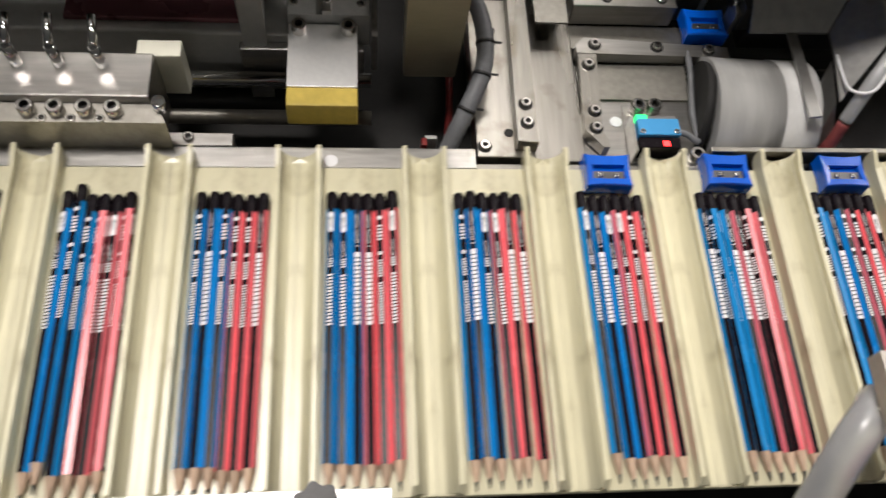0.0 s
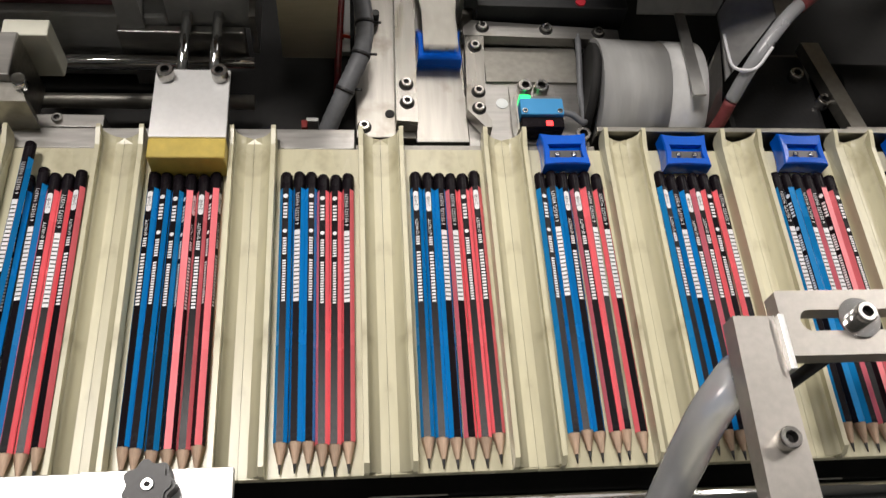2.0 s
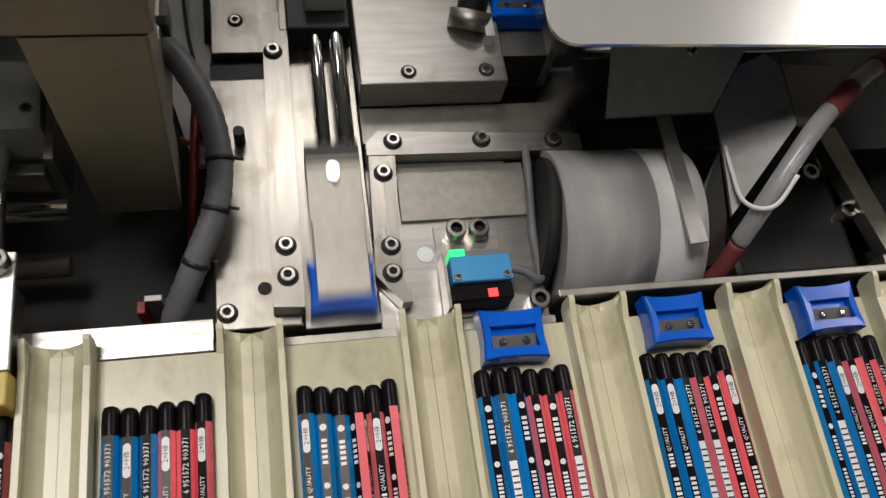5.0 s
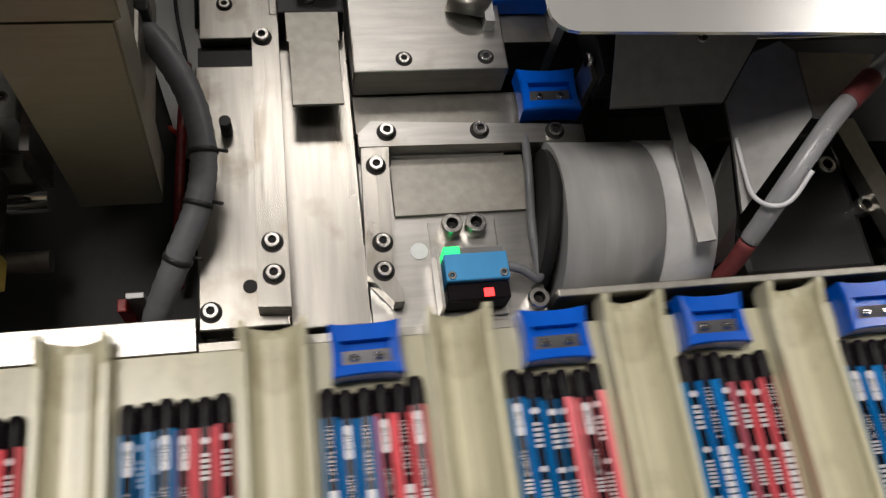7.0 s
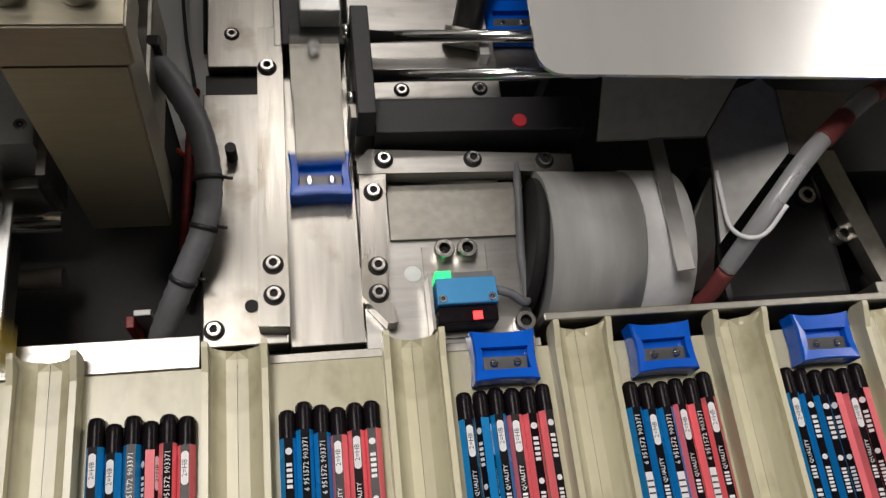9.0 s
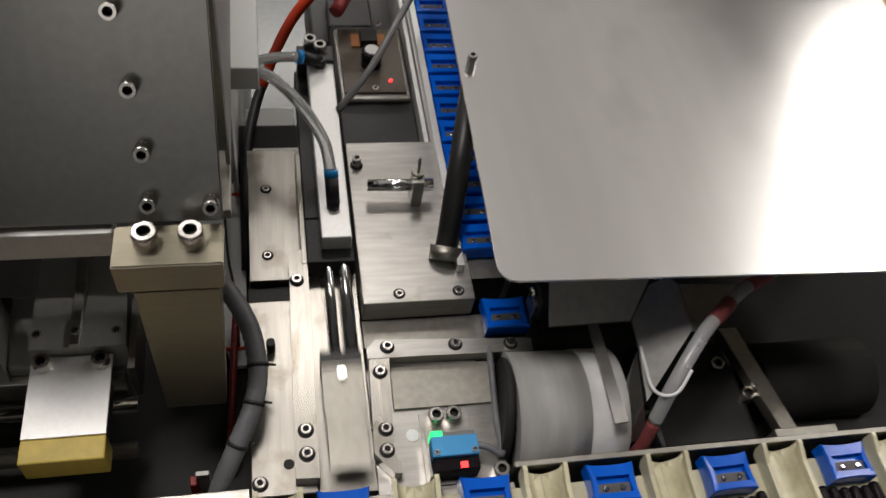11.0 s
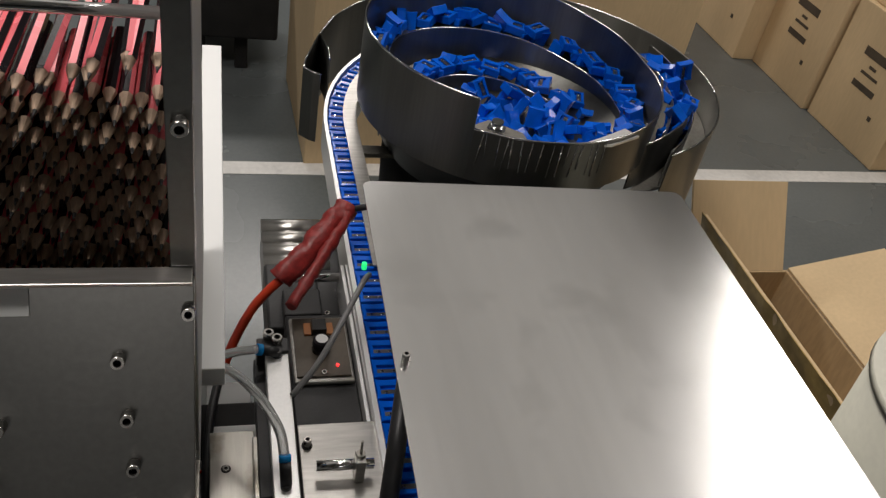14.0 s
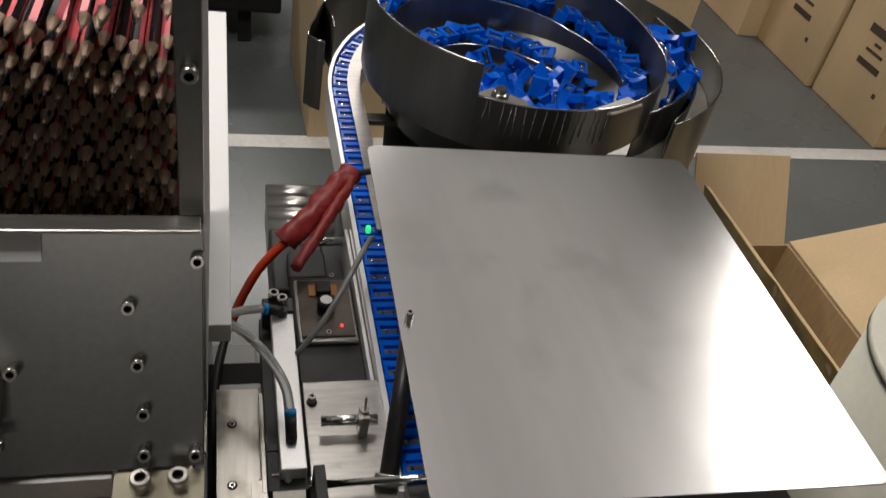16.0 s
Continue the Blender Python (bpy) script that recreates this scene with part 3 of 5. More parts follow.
# ---------------------------------------------------------------- aligning pusher and its shafts
def align_unit():
    u = thing("aligning_unit", label="pneumatic aligning unit with twin shafts and plated block", category="machine unit")
    bm = bmesh.new()
    prism(bm, [(-0.181, 0.094), (-0.126, 0.094), (-0.13, 0.2), (-0.181, 0.2)], 0.0, 0.03)
    part("cylinder_body", bm, GREY_PAINT, u)
    bm = bmesh.new()
    box(bm, -0.158, -0.1515, 0.0935, 0.2, 0.0302, 0.034, 0.0006)
    part("centre_rib", bm, STEEL, u)
    screw(u, -0.1547, 0.103, 0.034, SCREW_S)
    for x in (-0.177, -0.132):
        screw(u, x, 0.104, 0.03, SCREW_S)
    bm = bmesh.new()
    prism(bm, [(-0.125, 0.08), (-0.121, 0.08), (-0.121, 0.13), (-0.125, 0.13)], -0.01, 0.026)
    part("side_plate", bm, STEEL, u)
    for y in (0.0785, 0.0515):
        bm = bmesh.new()
        rod(bm, (-0.9, y, -0.02 if y > 0.06 else -0.028), (-0.125, y, -0.02 if y > 0.06 else -0.028), 0.0052, 18)
        part("cross_shaft", bm, CHROME if y > 0.06 else DULL, u)
    return u


align_unit()


def plated_block():
    b = thing("plated_block", label="yellow-grey zinc plated block hanging under the magazine", category="machine block")
    bm = bmesh.new()
    for levels in (((0.1515, [(-0.1125, 0.064), (-0.0605, 0.064), (-0.06, 0.089), (-0.112, 0.089)]), (0.131, [(-0.112, 0.0632), (-0.0612, 0.0632), (-0.0606, 0.088), (-0.1115, 0.088)])),
                   ((0.1308, [(-0.105, 0.0635), (-0.0632, 0.0635), (-0.0632, 0.0875), (-0.105, 0.0875)]), (0.008, [(-0.1035, 0.0605), (-0.0685, 0.0605), (-0.0685, 0.085), (-0.1035, 0.085)]))):
        (z1, top), (z0, low) = levels
        u, v = [bm.verts.new((x, y, z1)) for x, y in top], [bm.verts.new((x, y, z0)) for x, y in low]
        bm.faces.new(u)
        bm.faces.new(v[::-1])
        for i in range(4):
            bm.faces.new((v[i], v[(i + 1) % 4], u[(i + 1) % 4], u[i]))
    bmesh.ops.bevel(bm, geom=bm.edges[:], offset=0.0008, segments=2, affect="EDGES")
    part("block", bm, OLIVE, b)
    bm = bmesh.new()
    box(bm, -0.1, -0.07, 0.0855, 0.16, 0.02, 0.06, 0.002)
    part("hanger", bm, DULL, b)
    for x in (-0.0965, -0.0752):
        screw(b, x, 0.0775, 0.1515, socket_mesh(0.0062, 0.0105))
    bm = bmesh.new()
    box(bm, -0.0735, -0.0665, 0.125, 0.131, 0.05, 0.06, 0.001)
    part("cable_clip", bm, BLACK, b)
    return b


plated_block()

SLEEVE = [(-0.084, 0.132, 0.05), (-0.068, 0.122, 0.046), (-0.054, 0.1, 0.036), (-0.049, 0.075, 0.028), (-0.052, 0.053, 0.022), (-0.062, 0.032, 0.012),
          (-0.075, 0.012, -0.01), (-0.085, 0.0, -0.05)]


def cable_sleeve():
    s = thing("cable_sleeve", label="grey corrugated cable sleeve curving down beside the station", category="cable sleeve")
    bm = bmesh.new()
    hose(bm, SLEEVE, 0.0058, 12, 10, 0.06)
    part("sleeve", bm, RUBBER, s)
    for i in (3, 4, 5):
        p, q = Vector(SLEEVE[i]), Vector(SLEEVE[i + 1])
        c, d = p.lerp(q, 0.02), (q - Vector(SLEEVE[i - 1])).normalized()
        bm = bmesh.new()
        rod(bm, c - d * 0.0012, c + d * 0.0012, 0.0066, 16)
        rod(bm, c + Vector((0.0065, 0, 0.001)), c + Vector((0.0105, -0.002, 0.003)), 0.0009, 6)
        part("cable_tie", bm, BLACK, s, "black cable tie")
    return s


cable_sleeve()


def bed_cover():
    c = thing("bed_cover", label="pale grey painted plate beside the station with thin wires on it", category="machine cover")
    bm = bmesh.new()
    prism(bm, [(-0.058, 0.118), (-0.058, 0.287), (-0.094, 0.287), (-0.094, 0.215), (-0.069, 0.118)], -0.0548, -0.05)
    part("plate", bm, WHITE, c)
    bm = bmesh.new()
    hose(bm, [(-0.0745, 0.285, -0.047), (-0.074, 0.26, -0.044), (-0.071, 0.21, -0.046), (-0.066, 0.175, -0.046), (-0.064, 0.13, -0.049)], 0.0011, 6)
    part("black_wire", bm, BLACK_WIRE, c)
    for y in (0.27, 0.128):
        bm = bmesh.new()
        hose(bm, [(-0.075, y + 0.006, -0.048), (-0.071, y, -0.043), (-0.065, y - 0.001, -0.042), (-0.0585, y + 0.003, -0.048)], 0.0014, 6)
        part("red_wire", bm, RED_WIRE, c)
    return c


bed_cover()
bm = bmesh.new()
hose(bm, [(-0.064, 0.165, -0.036), (-0.065, 0.142, -0.03), (-0.067, 0.1, -0.03), (-0.068, 0.068, -0.03), (-0.07, 0.04, -0.045)], 0.0026)
solid("red_cable", bm, RED_TAPE, "dark red cable running down behind the sleeve", "cable")


def cable_holder():
    h = thing("cable_holder", label="small grey bracket with a dark red foot by the cables", category="bracket")
    bm = bmesh.new()
    box(bm, -0.0885, -0.0805, 0.024, 0.027, -0.05, -0.012, 0.0004)
    part("bracket", bm, GREY_PAINT, h)
    bm = bmesh.new()
    box(bm, -0.0915, -0.0875, 0.0175, 0.0235, -0.0545, -0.01, 0.0006)
    part("foot", bm, RED_TAPE, h, "dark red foot")
    return h


cable_holder()


def bearing_block():
    b = thing("bearing_block", label="silver bearing block with rows of screws on two shafts", category="bearing block")
    bm = bmesh.new()
    box(bm, -0.42, -0.262, 0.0215, 0.055, -0.02, 0.035, 0.001)
    part("upper_block", bm, STEEL, b)
    bm = bmesh.new()
    prism(bm, [(-0.42, 0.007), (-0.252, 0.007), (-0.258, 0.0212), (-0.42, 0.0212)], -0.02, 0.028)
    part("lower_step", bm, DULL, b)
    for i in range(4):
        screw(b, -0.283 - 0.017 * i, 0.0145, 0.028, SCREW_L)
        if i < 3:
            screw(b, -0.291 - 0.017 * i, 0.0095, 0.028, SCREW_S)
    for x in (-0.292, -0.318, -0.343):
        bm = bmesh.new()
        rod(bm, (x, 0.045, 0.035), (x - 0.002, 0.047, 0.05), 0.0036, 12)
        rod(bm, (x - 0.002, 0.047, 0.05), (x - 0.004, 0.066, 0.056), 0.0028, 12)
        part("air_fitting", bm, CHROME, b)
    bm = bmesh.new()
    box(bm, -0.275, -0.247, 0.057, 0.07, -0.01, 0.03, 0.001)
    part("end_stop", bm, CREAM_BIN, b)
    bm = bmesh.new()
    rod(bm, (-0.256, 0.018, 0.028), (-0.256, 0.018, 0.036), 0.0042, 12)
    part("nut", bm, CHROME, b)
    return b


bearing_block()


def drive_box():
    d = thing("drive_housing", label="grey metal drive housing with a maroon window behind the shafts", category="machine housing")
    bm = bmesh.new()
    box(bm, -0.42, -0.181, 0.092, 0.145, -0.05, 0.012, 0.002)
    part("housing", bm, GREY_PAINT, d)
    bm = bmesh.new()
    box(bm, -0.33, -0.2, 0.1, 0.142, 0.0122, 0.016, 0.001)
    part("window", bm, MAROON, d, "dark maroon inspection window")
    bm = bmesh.new()
    box(bm, -0.215, -0.13, 0.085, 0.0915, -0.03, 0.004, 0.001)
    part("front_lip", bm, STEEL, d)
    return d


drive_box()


# ---------------------------------------------------------------- pencil shapes
PENCIL_R, PENCIL_LEN, CAP, CONE = 0.00375, 0.187, 0.0125, 0.0165


def hex_at(k):
    return PENCIL_R * math.cos(radians(60 * k)), PENCIL_R * math.sin(radians(60 * k))


def barrel_mesh(colour):
    bm = bmesh.new()
    y0, y1 = -CAP, -(PENCIL_LEN - CONE)
    for k in range(6):
        (xa, za), (xb, zb) = hex_at(k), hex_at(k + 1)
        f = bm.faces.new([bm.verts.new(v) for v in ((xa, y0, za), (xb, y0, zb), (xb, y1, zb), (xa, y1, za))])
        f.material_index = k % 2
    bmesh.ops.remove_doubles(bm, verts=bm.verts, dist=1e-6)
    return mesh("barrel", bm, [colour, PENCIL_BLACK])


def cap_mesh():
    bm = bmesh.new()
    n = 12
    rows = [(0.45, 0.0), (0.8, -0.0006), (0.98, -0.002), (1.0, -0.004), (1.0, -CAP - 0.0002)]
    rings = []
    for q, y in rows:
        ring = []
        for k in range(n):
            a = 2 * math.pi * k / n
            flat = math.cos(radians(30)) / math.cos(((math.degrees(a)) % 60 - 30) * math.pi / 180)
            rr = PENCIL_R * 1.015 * q * (flat if q > 0.9 else 0.93)
            ring.append(bm.verts.new((rr * math.cos(a), y, rr * math.sin(a))))
        rings.append(ring)
    for a, b in zip(rings, rings[1:]):
        for k in range(n):
            f = bm.faces.new((a[k], a[(k + 1) % n], b[(k + 1) % n], b[k]))
            f.smooth = True
    bm.faces.new(rings[0])
    return mesh("dipped_end", bm, PENCIL_BLACK)


def cone_mesh():
    bm = bmesh.new()
    n, y0 = 12, -(PENCIL_LEN - CONE)
    rows = []
    for k in range(n):
        a = 2 * math.pi * k / n
        flat = math.cos(radians(30)) / math.cos(((math.degrees(a)) % 60 - 30) * math.pi / 180)
        scallop = 0.0022 if k % 2 else -0.0008
        rows.append((PENCIL_R * flat * 0.99 * math.cos(a), y0 + scallop, PENCIL_R * flat * 0.99 * math.sin(a)))
    ring = [bm.verts.new(v) for v in rows]
    tip = [bm.verts.new((0.0011 * math.cos(2 * math.pi * k / n), -PENCIL_LEN + 0.005, 0.0011 * math.sin(2 * math.pi * k / n))) for k in range(n)]
    for k in range(n):
        bm.faces.new((ring[k], ring[(k + 1) % n], tip[(k + 1) % n], tip[k])).smooth = True
    return mesh("sharpened_cone", bm, WOOD)


def lead_mesh():
    bm = bmesh.new()
    rod(bm, (0, -PENCIL_LEN + 0.0052, 0), (0, -PENCIL_LEN, 0), 0.0011, 8, 0.0003)
    return mesh("lead", bm, LEAD)


def print_mesh():
    """White printing on the three black faces: grade mark, brand bars, number, code block."""
    words = {"grade": lettering("2=HB", 0.0031), "quality": lettering("QUALITY", 0.0027), "number": lettering("6 951572 903371", 0.0033)}
    bm = bmesh.new()
    apothem = PENCIL_R * math.cos(radians(30)) + 0.00008

    def place(k):
        """Poses the plane of black face k: x runs along the pencil from its dipped end, y across."""
        return Matrix.Rotation(radians(60 * k + 30 - 90), 4, "Y").inverted() @ Matrix.Translation((0, 0, apothem)) @ Matrix.Rotation(radians(-90), 4, "Z")

    def quad(k, x0, x1, half, y=0.0, mat=0, lift=0.0):
        m = place(k)
        f = bm.faces.new([bm.verts.new(m @ Vector((a, y + b, lift))) for a, b in ((x0, -half), (x1, -half), (x1, half), (x0, half))])
        f.material_index = mat

    def disc(k, x, r, long=0.0):
        m = place(k)
        ring = [Vector((x + (long if math.cos(2 * math.pi * i / 14) > 0 else -long) + r * math.cos(2 * math.pi * i / 14), r * math.sin(2 * math.pi * i / 14), 0)) for i in range(14)]
        bm.faces.new([bm.verts.new(m @ v) for v in ring])

    def word(k, name, x, flip=1, mat=0, lift=0.0):
        start = len(bm.faces)
        before = len(bm.verts)
        bm.from_mesh(words[name])
        bm.verts.ensure_lookup_table()
        m = place(k) @ Matrix.Translation((x, 0, lift)) @ (Matrix.Rotation(radians(180), 4, "Z") if flip < 0 else Matrix.Identity(4))
        for v in bm.verts[before:]:
            v.co = m @ v.co
        bm.faces.ensure_lookup_table()
        for f in bm.faces[start:]:
            f.material_index = mat

    def bars(k, x0, x1, pitch, half):
        x = x0
        while x < x1:
            quad(k, x, x + pitch * 0.62, half)
            x += pitch

    # first black face: grade mark in a capsule, quality line, long bars
    disc(1, 0.0225, 0.0016, 0.0055)
    word(1, "grade", 0.0225, -1, mat=1, lift=0.00006)
    word(1, "quality", 0.041, -1)
    bars(1, 0.0475, 0.0535, 0.0016, 0.0011)
    bars(1, 0.058, 0.0905, 0.0021, 0.0012)
    # second: round mark, brand bars, small line
    disc(3, 0.0185, 0.0015)
    bars(3, 0.0235, 0.0345, 0.0023, 0.0012)
    disc(3, 0.043, 0.0013)
    bars(3, 0.0475, 0.058, 0.0017, 0.0011)
    bars(3, 0.0625, 0.089, 0.0017, 0.0010)
    # third: number and code block
    word(5, "number", 0.0275, -1)
    quad(5, 0.0425, 0.0895, 0.00165)
    for i in range(16):
        quad(5, 0.046 + 0.0027 * i, 0.0468 + 0.0027 * i, 0.0015, mat=1, lift=0.00006)
    return mesh("print", bm, [PRINT, INK])


BARREL = {"blue": barrel_mesh(PENCIL_BLUE), "red": barrel_mesh(PENCIL_RED)}
CAP_MESH, CONE_MESH, LEAD_MESH, PRINT_MESH = cap_mesh(), cone_mesh(), lead_mesh(), print_mesh()


def pencil(colour, group, label):
    p = thing("pencil", label=label, category="pencil", group=group)
    barrel = part("barrel", BARREL[colour], None, p)
    part("dipped_end", CAP_MESH, None, p)
    cone = part("sharpened_cone", CONE_MESH, None, p)
    part("lead", LEAD_MESH, None, cone)
    part("print", PRINT_MESH, None, barrel)
    return p


def sharpener_meshes():
    """A double sharpener: a waisted block with scooped ends and a recess that holds the blade."""
    w, d, h = 0.0153, 0.0122, 0.0128
    outline = []
    for i in range(9):
        u = -1 + i / 4
        outline.append((u * w, -d + 0.0009 * (1 - u * u)))
    outline += [(w * 0.94, -d * 0.3), (w * 0.94, d * 0.3)]
    for i in range(9):
        u = 1 - i / 4
        outline.append((u * w, d - 0.0014 * (1 - u * u) ** 0.7))
    outline += [(-w * 0.94, d * 0.3), (-w * 0.94, -d * 0.3)]
    n = len(outline)
    hole = [(x * 0.74, max(-d * 0.56, min(d * 0.3, y * 0.7))) for x, y in outline]
    bm = bmesh.new()
    rings = [[bm.verts.new((x * q, y * q, z)) for x, y in line] for line, q, z in
             ((outline, 0.96, 0.0), (outline, 1.0, 0.001), (outline, 1.0, h - 0.0012), (outline, 0.95, h), (hole, 1.0, h - 0.0002), (hole, 0.97, 0.0085))]
    for u, v in zip(rings, rings[1:]):
        for i in range(n):
            bm.faces.new((u[i], u[(i + 1) % n], v[(i + 1) % n], v[i]))
    bm.faces.new(rings[0][::-1])
    bm.faces.new(rings[-1])
    body = mesh("body", bm, BLUE)
    bm = bmesh.new()
    box(bm, -0.0103, 0.0103, -0.0064, 0.0004, 0.0103, 0.0112, 0.0002, Matrix.Rotation(radians(5), 4, "X"))
    blade = mesh("blade", bm, BLADE)
    bm = bmesh.new()
    rod(bm, (0, 0, 0), (0, 0, 0.0007), 0.0021, 14, 0.0019)
    rod(bm, (0, 0, 0.0007), (0, 0, 0.0013), 0.0019, 14, 0.001)
    # slot is a thin bar in the painted shade colour
    box(bm, -0.0019, 0.0019, -0.00025, 0.00025, 0.0013, 0.00136, mat=1)
    blade_screw = mesh("blade_screw", bm, [CHROME, HOLE_SHADE])
    return body, blade, blade_screw


SH_BODY, SH_BLADE, SH_SCREW = sharpener_meshes()


def sharpener(label, group):
    s = thing("sharpener", label=label, category="pencil sharpener", group=group)
    part("body", SH_BODY, None, s)
    blade = part("blade", SH_BLADE, None, s, "steel blade")
    for x in (-0.0055, 0.0055):
        sc = part("screw", SH_SCREW, None, blade)
        sc.location = (x, -0.0036, 0.0108)
    return s


# ---------------------------------------------------------------- trays
PITCH = 0.08


def tray_meshes():
    bm = bmesh.new()
    box(bm, -0.0398, 0.0398, -0.2165, -0.0072, -0.006, 0.0, 0.0003)
    floor_part = mesh("tray_floor", bm, TRAY)
    bm = bmesh.new()
    prof = [(-0.2165, 0.0), (-0.2165, 0.006), (-0.2125, 0.0115), (-0.012, 0.0115), (-0.0015, 0.0145), (0.001, 0.0145), (0.001, 0.004), (-0.0015, 0.0)]
    a = [bm.verts.new((-0.0014, y, z)) for y, z in prof]
    b = [bm.verts.new((0.0014, y, z)) for y, z in prof]
    bm.faces.new(a[::-1])
    bm.faces.new(b)
    for i in range(len(prof)):
        j = (i + 1) % len(prof)
        bm.faces.new((a[i], a[j], b[j], b[i]))
    rib = mesh("rib", bm, TRAY)
    bm = bmesh.new()
    section = [(0.0, 0.0), (0.0, 0.007), (0.0012, 0.0035), (0.0035, 0.0012), (0.0065, 0.0003), (0.0113, 0.0003), (0.0113, 0.0)]
    a = [bm.verts.new((x, -0.2155, z)) for x, z in section]
    b = [bm.verts.new((x, -0.004, z)) for x, z in section]
    c = [bm.verts.new((x, -0.0005, z + (0.0055 - x * 0.42 if z > 0.0001 else 0))) for x, z in section]
    for u, v in ((a, b), (b, c)):
        for i in range(len(section)):
            j = (i + 1) % len(section)
            bm.faces.new((u[i], u[j], v[j], v[i])).smooth = 1 <= i <= 3
    bm.faces.new(a[::-1])
    bm.faces.new(c)
    return floor_part, rib, mesh("fillet", bm, TRAY)


TRAY_FLOOR, TRAY_RIB, TRAY_FILLET = tray_meshes()


def tray():
    t = thing("pencil_tray", label="cream plastic conveyor tray with two upright ribs", category="conveyor tray", group="trays on the conveyor")
    part("tray_floor", TRAY_FLOOR, None, t)
    for x in (-0.0272, 0.0272):
        r = part("rib", TRAY_RIB, None, t)
        r.location = (x, 0, 0)
    for x, s in ((0.0286, 1), (-0.0286, -1)):
        f = part("fillet", TRAY_FILLET, None, t)
        f.matrix_basis = Matrix.Translation((x, 0, 0)) @ (Matrix.Identity(4) if s > 0 else Matrix.Diagonal((-1, 1, 1, 1)))
    return t


# ---------------------------------------------------------------- cover sheet and what is under it
def cover_sheet():
    c = thing("cover_sheet", label="large satin stainless cover sheet with rounded corners", category="machine cover")
    bm = bmesh.new()
    turn = Matrix.Translation((0.0893, 0.0765, 0)) @ Matrix.Rotation(radians(-1.6), 4, "Z")
    prism(bm, rounded(0, 0.3725, 0, 0.4445, 0.011), 0.1022, 0.104, m=turn)
    part("sheet", bm, SHEET, c)
    screw(c, 0.1037, 0.2585, 0.104, SCREW_T)
    for x, y, turn, size in ((0.3071, 0.2474, 80, 0.0022), (0.2883, 0.1558, 120, 0.003), (0.2358, 0.1665, 75, 0.0014)):
        bm = bmesh.new()
        box(bm, -size, size, -0.0003, 0.0003, 0, 0.0002)
        part("scratch", bm, CHROME, c, "bright scratch").matrix_basis = pose(x, y, 0.104, 0, 0, turn)
    bm = bmesh.new()
    rod(bm, (0.1085, 0.264, 0.096), (0.1085, 0.264, 0.1021), 0.0075, 16)
    part("boss", bm, DULL, c)
    for x, y in ((0.16, 0.47), (0.43, 0.47), (0.43, 0.2)):
        bm = bmesh.new()
        rod(bm, (x, y, -0.2), (x, y, 0.1021), 0.008, 14)
        part("post", bm, BLACK, c)
    return c


cover_sheet()


def plastic_roll():
    r = thing("white_roll", label="dull white plastic drum beside the cover sheet", category="drum")
    bm = bmesh.new()
    rod(bm, (0.11, 0.048, -0.016), (0.1565, 0.046, -0.016), 0.0425, 40)
    part("drum", bm, DRUM, r, "grimy grey drum face")
    bm = bmesh.new()
    rod(bm, (0.1566, 0.046, -0.016), (0.1815, 0.045, -0.016), 0.0431, 40)
    part("rim", bm, TEFLON, r, "smooth white rim")
    bm = bmesh.new()
    rod(bm, (0.104, 0.05, -0.012), (0.1098, 0.049, -0.012), 0.036, 40)
    part("flange", bm, CAST, r, "dark steel flange")
    bm = bmesh.new()
    rod(bm, (0.04, 0.05, -0.03), (0.25, 0.045, -0.03), 0.007, 16)
    part("axle", bm, CHROME, r)
    return r


plastic_roll()


def bent_plate(bm, corners, thick=0.002):
    """A flat sheet through corners (x, y, z), thickened downwards."""
    a = [bm.verts.new(v) for v in corners]
    b = [bm.verts.new((x, y, z - thick)) for x, y, z in corners]
    bm.faces.new(a)
    bm.faces.new(b[::-1])
    for i in range(len(a)):
        j = (i + 1) % len(a)
        bm.faces.new((a[i], a[j], b[j], b[i]))


def bent_guard():
    g = thing("bent_guard", label="grey bent sheet metal guard hanging beside the white drum", category="guard")
    for name, corners in (("shelf", [(0.139, 0.088, 0.03), (0.1965, 0.0885, 0.03), (0.212, 0.1125, 0.0542), (0.218, 0.122, 0.063), (0.139, 0.12, 0.063)]),
                          ("tongue", [(0.2135, 0.1102, 0.0392), (0.1975, 0.0886, 0.0301), (0.1956, 0.0676, 0.0307), (0.1901, 0.0293, 0.0302), (0.2255, 0.0666, 0.0505), (0.2284, 0.1026, 0.0496), (0.2246, 0.1117, 0.0464)]),
                          ("side_lip", [(0.1955, 0.0665, 0.027), (0.19, 0.053, 0.004), (0.184, 0.04, -0.002), (0.184, 0.016, -0.004), (0.196, 0.018, 0.002), (0.1895, 0.031, 0.0265)]),
                          ("finger", [(0.166, 0.0875, 0.0305), (0.173, 0.0875, 0.0305), (0.174, 0.0168, 0.0305), (0.165, 0.016, 0.0305)]),
                          ("return_flange", [(0.2292, 0.1026, 0.0496), (0.2262, 0.0666, 0.0505), (0.2375, 0.0645, 0.0505), (0.27, 0.1, 0.0496)])):
        bm = bmesh.new()
        bent_plate(bm, corners)
        part(name, bm, GUARD, g)
    screw(g, 0.181, 0.11, 0.0525, SCREW_S)
    return g


bent_guard()
bm = bmesh.new()
hose(bm, [(0.33, 0.118, 0.056), (0.29, 0.101, 0.06), (0.258, 0.083, 0.064), (0.23, 0.061, 0.061), (0.212, 0.042, 0.052), (0.2, 0.027, 0.038), (0.195, 0.019, 0.022)], 0.0047, 14)
solid("air_tube", bm, SMOKE_HOSE, "wide clear plastic tube hanging past the guard", "air tube")
# white strand added to draw the bright edge of the clear plastic loop
bm = bmesh.new()
